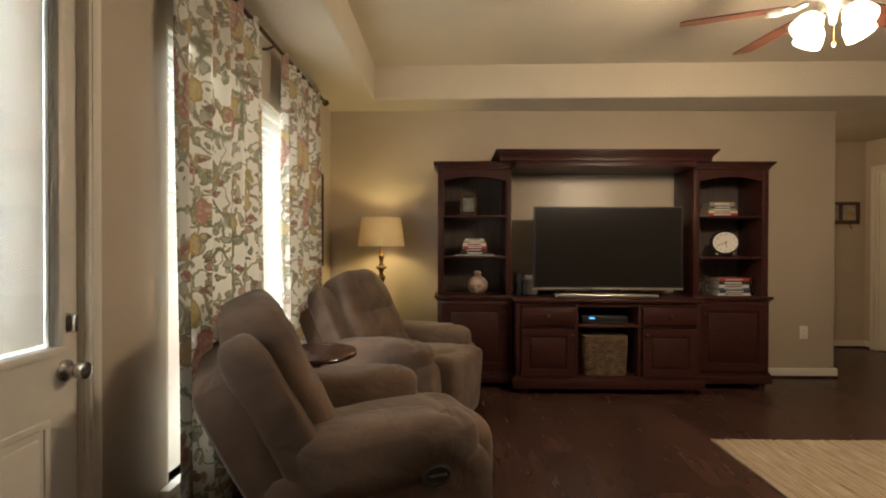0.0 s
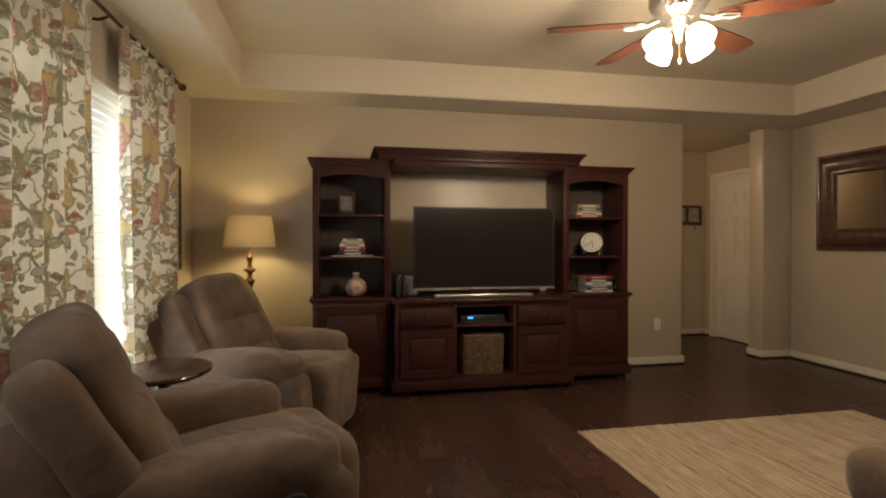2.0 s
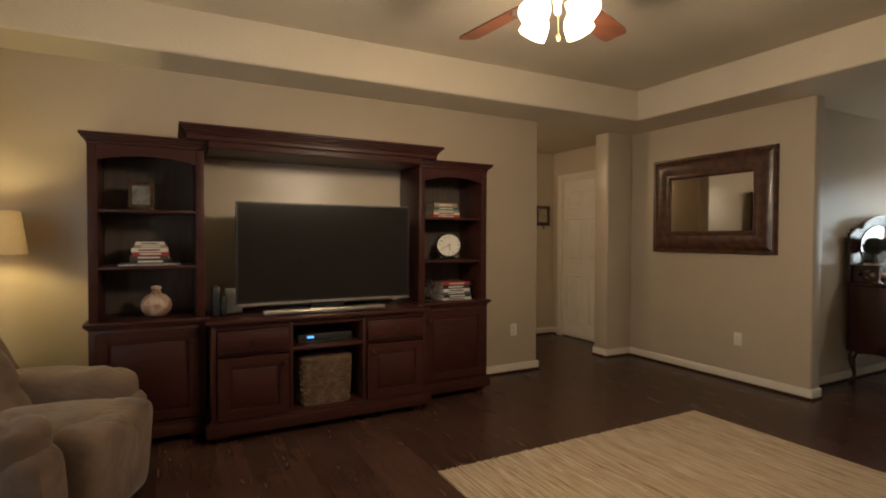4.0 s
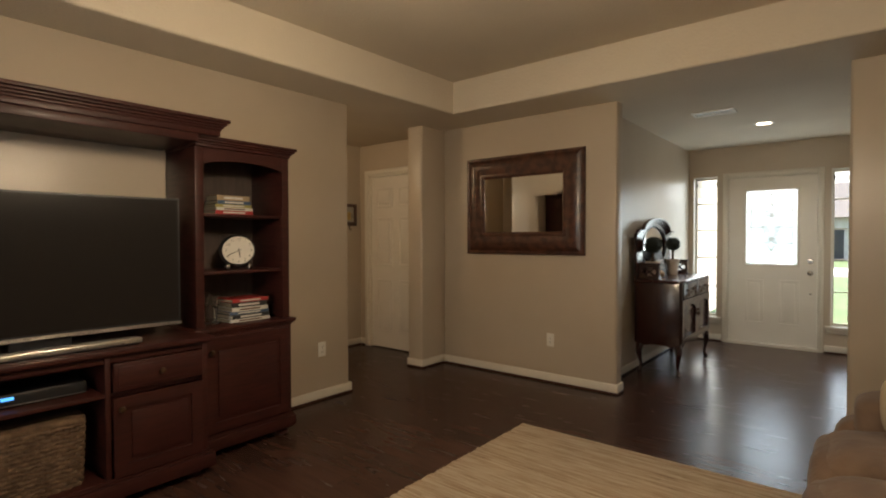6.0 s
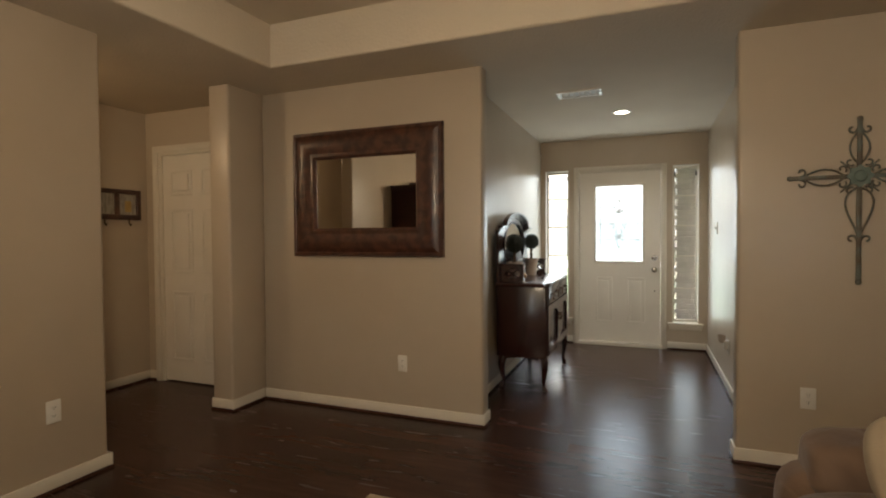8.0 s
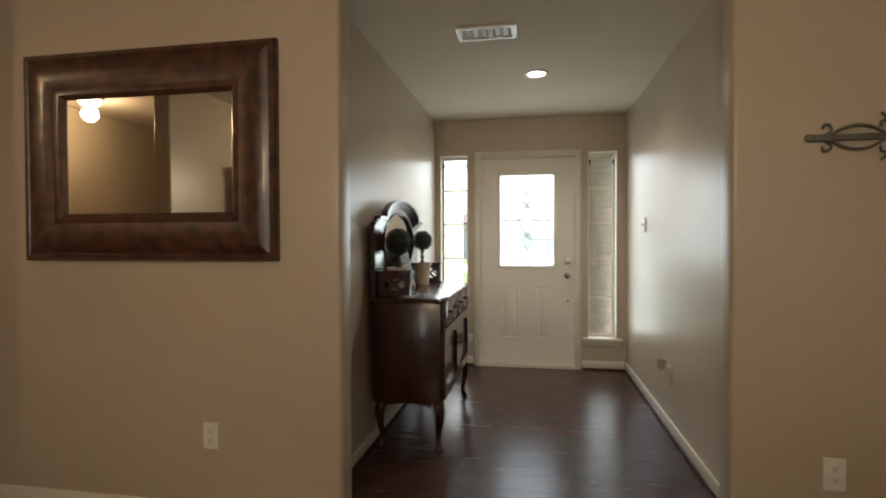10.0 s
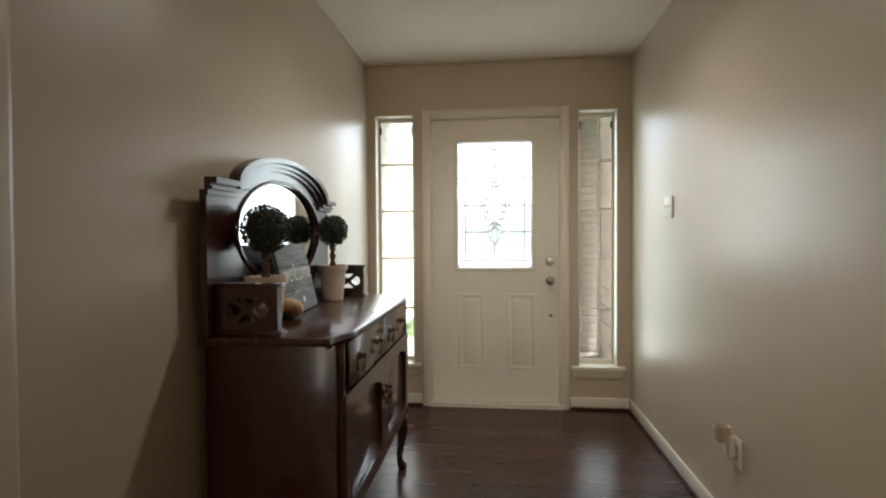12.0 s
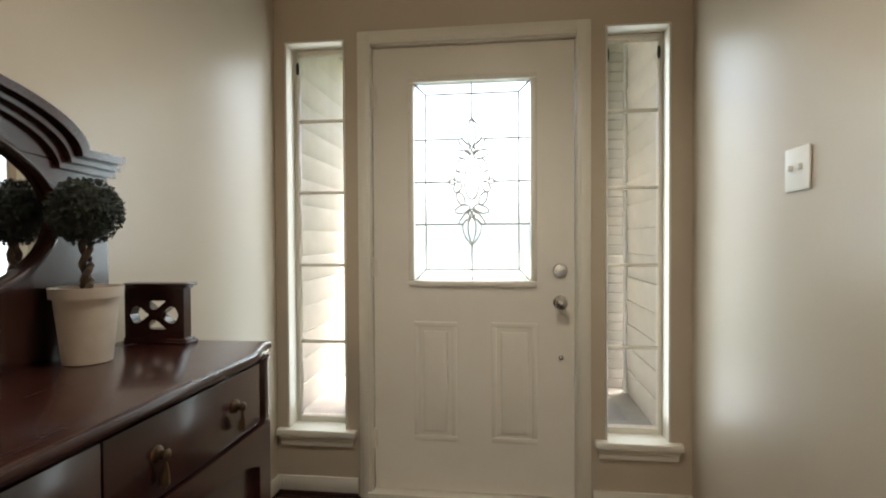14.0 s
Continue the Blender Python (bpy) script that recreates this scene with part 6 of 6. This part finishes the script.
part("body", soft(mesh(), (0.034, 0.06, 0.14), pose(0, 0, 0.07), 5, 6), M_BLACK, gs)
gw = thing("modem", "pale grey upright device behind the black ones", "device", pose(0.70, 4.42, 0.766))
part("body", one_box((-0.055, 0, 0), (0.055, 0.05, 0.17), 0.01), M_WHITE, gw)

# ---- rug ----
rug = thing("area_rug", "flat-woven cream and tan striped area rug", "rug", pose(2.67, 2.22, 0))
RW, RL = 2.14, 1.86
part("backing", one_box((-RW / 2 + 0.01, -RL / 2, 0.001), (RW / 2 - 0.01, RL / 2, 0.007)), M_RUGBASE, rug)
M_STRAND = bpy.data.materials.new("rug_strand")
M_STRAND.use_nodes = True
nt = M_STRAND.node_tree
bs = nt.nodes["Principled BSDF"]
bs.inputs["Roughness"].default_value = 0.95
ge = nt.nodes.new("ShaderNodeNewGeometry")
rp = nt.nodes.new("ShaderNodeValToRGB")
for i, (p_, c) in enumerate(((0.0, (0.19, 0.118, 0.070)), (0.25, (0.33, 0.238, 0.152)), (0.6, (0.44, 0.345, 0.240)), (1.0, (0.52, 0.43, 0.315)))):
    if i > 1:
        rp.color_ramp.elements.new(p_)
    rp.color_ramp.elements[i].position, rp.color_ramp.elements[i].color = p_, (*c, 1)
co = nt.nodes.new("ShaderNodeTexCoord")
mp = nt.nodes.new("ShaderNodeMapping")
mp.inputs["Scale"].default_value = (90, 5, 1)
nz_ = nt.nodes.new("ShaderNodeTexNoise")
nz_.inputs["Scale"].default_value, nz_.inputs["Detail"].default_value = 1.0, 3
nt.links.new(co.outputs["Object"], mp.inputs["Vector"])
nt.links.new(mp.outputs["Vector"], nz_.inputs["Vector"])
ad = nt.nodes.new("ShaderNodeMath")
ad.operation = "MULTIPLY_ADD"
ad.inputs[1].default_value, ad.inputs[2].default_value = 0.50, -0.55
nt.links.new(ge.outputs["Random Per Island"], ad.inputs[0])
a2 = nt.nodes.new("ShaderNodeMath")
a2.operation = "MULTIPLY_ADD"
a2.inputs[1].default_value = 1.65
nt.links.new(nz_.outputs["Fac"], a2.inputs[0])
nt.links.new(ad.outputs[0], a2.inputs[2])
nt.links.new(a2.outputs[0], rp.inputs["Fac"])
nt.links.new(rp.outputs["Color"], bs.inputs["Base Color"])
rnd = random.Random(5)
bm = mesh()
k = 0
x = -RW / 2
while x < RW / 2:
    w = rnd.uniform(0.007, 0.013)
    y = -RL / 2 - rnd.uniform(0, 0.012)
    while y < RL / 2:
        ln = rnd.uniform(0.25, 0.9)
        y1 = min(y + ln, RL / 2 + rnd.uniform(-0.004, 0.010))
        h = 0.010 + rnd.uniform(0, 0.004)
        q = [(x, y, 0.004), (x + w * 0.25, y, h), (x + w * 0.75, y, h), (x + w, y, 0.004)]
        a_ = [bm.verts.new(p) for p in q]
        b_ = [bm.verts.new((p[0], y1, p[2])) for p in q]
        for i in range(3):
            bm.faces.new((a_[i], a_[i + 1], b_[i + 1], b_[i]))
        bm.faces.new(a_)
        bm.faces.new(b_[::-1])
        y = y1 + 0.001
        if y1 >= RL / 2 - 0.01:
            break
    x += w
s_ = part("rug_surface", bm, M_STRAND, rug, angle=60)
tagged(s_, kind="stuff")

# ---- outdoors: porch, lawn, street side ----
gr = setting("ground", one_box((-60, -60, -0.40), (120, 60, -0.22)), M_GRASS, "green lawn reaching into the distance", "lawn")
setting("porch_slab", one_box((7.98, 0.4, -0.2), (10.5, 4.2, -0.03), 0.01), M_CONC, "grey concrete porch slab", "porch")
setting("road", one_box((26, -60, -0.23), (33, 60, -0.205)), M_CONC, "pale concrete street", "road")
pw = thing("porch_side_wall", "cream lap-sided porch side wall", "wall", pose(8.0, 3.45, -0.03), kind="structure")
bd = None
for i in range(15):
    m_ = pose(0, 0, i * 0.18, 4)
    if bd is None:
        bd = part("board", one_box((0, 0, 0), (4.6, 0.02, 0.19), 0.003), M_SIDING, pw, m=m_)
    else:
        o = new("board", bd.data)
        o.parent, o.matrix_basis = pw, m_
part("core", one_box((0, 0.025, 0), (4.6, 0.15, 2.8)), M_SIDING, pw)
pw2 = thing("porch_return_wall", "cream lap-sided porch wall with white corner trim", "wall", pose(7.985, 1.09, -0.03), kind="structure")
short = None
for i in range(15):
    if short is None:
        short = part("board", one_box((0, -0.02, 0), (1.70, 0, 0.19), 0.003), M_SIDING, pw2, m=pose(0, 0, i * 0.18, -4))
    else:
        o = new("board", short.data)
        o.parent, o.matrix_basis = pw2, pose(0, 0, i * 0.18, -4)
part("core", one_box((0, -0.15, 0), (1.70, -0.025, 2.8)), M_SIDING, pw2)
part("corner_trim", one_box((1.70, -0.15, 0), (1.76, 0.022, 2.8), 0.004), M_BLIND, pw2, "white corner board")
# roof added to keep sun and sky off the siding and column
setting("porch_roof", one_box((7.99, 0.2, 2.80), (10.5, 3.62, 2.95)), M_SIDING, "cream roof added over the porch to shade it", "porch")
col_ = thing("brick_column", "square cream brick porch column", "column", pose(10.02, 1.265, -0.03))
part("core", one_box((-0.19, -0.19, 0), (0.19, 0.19, 2.78)), M_MORTAR, col_)
bk_ = None
for r in range(36):
    for f in range(4):
        for c in range(2):
            x = -0.105 + c * 0.2 + (0.05 if r % 2 else -0.05) * 0.4
            m_ = pose(0, 0, r * 0.0765 + 0.006, 0, 0, 90 * f) @ pose(x, -0.198, 0)
            if bk_ is None:
                bk_ = part("brick", one_box((-0.095, 0, 0), (0.095, 0.03, 0.066), 0.004, 1), M_BRICK, col_, m=m_, flat=True)
            else:
                o = new("brick", bk_.data)
                o.parent, o.matrix_basis = col_, m_
M_ROOF = material("grey_shingle", (0.12, 0.11, 0.10), 0.9, second=(0.08, 0.075, 0.07), scale=20)
M_PALE = material("pale_render", (0.50, 0.46, 0.40), 0.8, second=(0.44, 0.40, 0.35), scale=3)
hs = thing("house", "single-storey house across the street", "house", pose(44, 1.0, -0.22, 0, 0, 0))
part("wall", one_box((0, -7, 0), (9, 7, 2.9)), M_PALE, hs)
bm = mesh()
vs = [bm.verts.new(p) for p in ((-0.5, -7.5, 2.9), (9.5, -7.5, 2.9), (9.5, 7.5, 2.9), (-0.5, 7.5, 2.9), (4.5, -4, 5.6), (4.5, 4, 5.6))]
for f in ((0, 4, 1), (3, 2, 5), (0, 3, 5, 4), (1, 4, 5, 2), (0, 1, 2, 3)):
    bm.faces.new([vs[i] for i in f])
part("roof", bm, M_ROOF, hs, flat=True)
for y in (-5, -1.5, 3.5):
    part("window", one_box((-0.03, y, 0.9), (0.02, y + 1.2, 2.3)), M_SCREEN, hs)
part("door", one_box((-0.03, 1.2, 0), (0.02, 2.1, 2.1)), M_DARK, hs)

# ---- floor planks, laid last ----
PL, PW = 1.22, 0.150
rnd = random.Random(11)
sizes = {}


def plank(x0, x1, y0, y1):
    key = (round(x1 - x0, 3), round(y1 - y0, 3))
    m_ = pose(x0, y0, 0)
    if key not in sizes:
        bm = one_box((0.0, 0.0, -0.011), (key[0], key[1], 0.0))
        ob = part("plank", bm, M_PLANK, FLOOR, m=m_, flat=True)
        sizes[key] = ob.data
    else:
        ob = new("plank", sizes[key])
        ob.parent, ob.matrix_basis = FLOOR, m_


FLOOR = bpy.data.objects["floor"]
r = 0
x = -1.10
while x < 7.83:
    x1 = min(x + PW, 7.84)
    y = -1.80 - ((r * 0.4637) % 1) * PL
    while y < 6.12:
        a_, b_ = max(y, -1.80), min(y + PL, 6.12)
        if x > 4.95:
            a_, b_ = max(a_, 1.24), min(b_, 3.09)
        if x1 < 0.4:
            b_ = min(b_, 4.70)
        if b_ - a_ > 0.02 and b_ > 0.1:
            plank(round(x, 3), round(x1, 3), round(a_, 2), round(b_, 2))
        y += PL
    x = round(x1, 3)
    r += 1
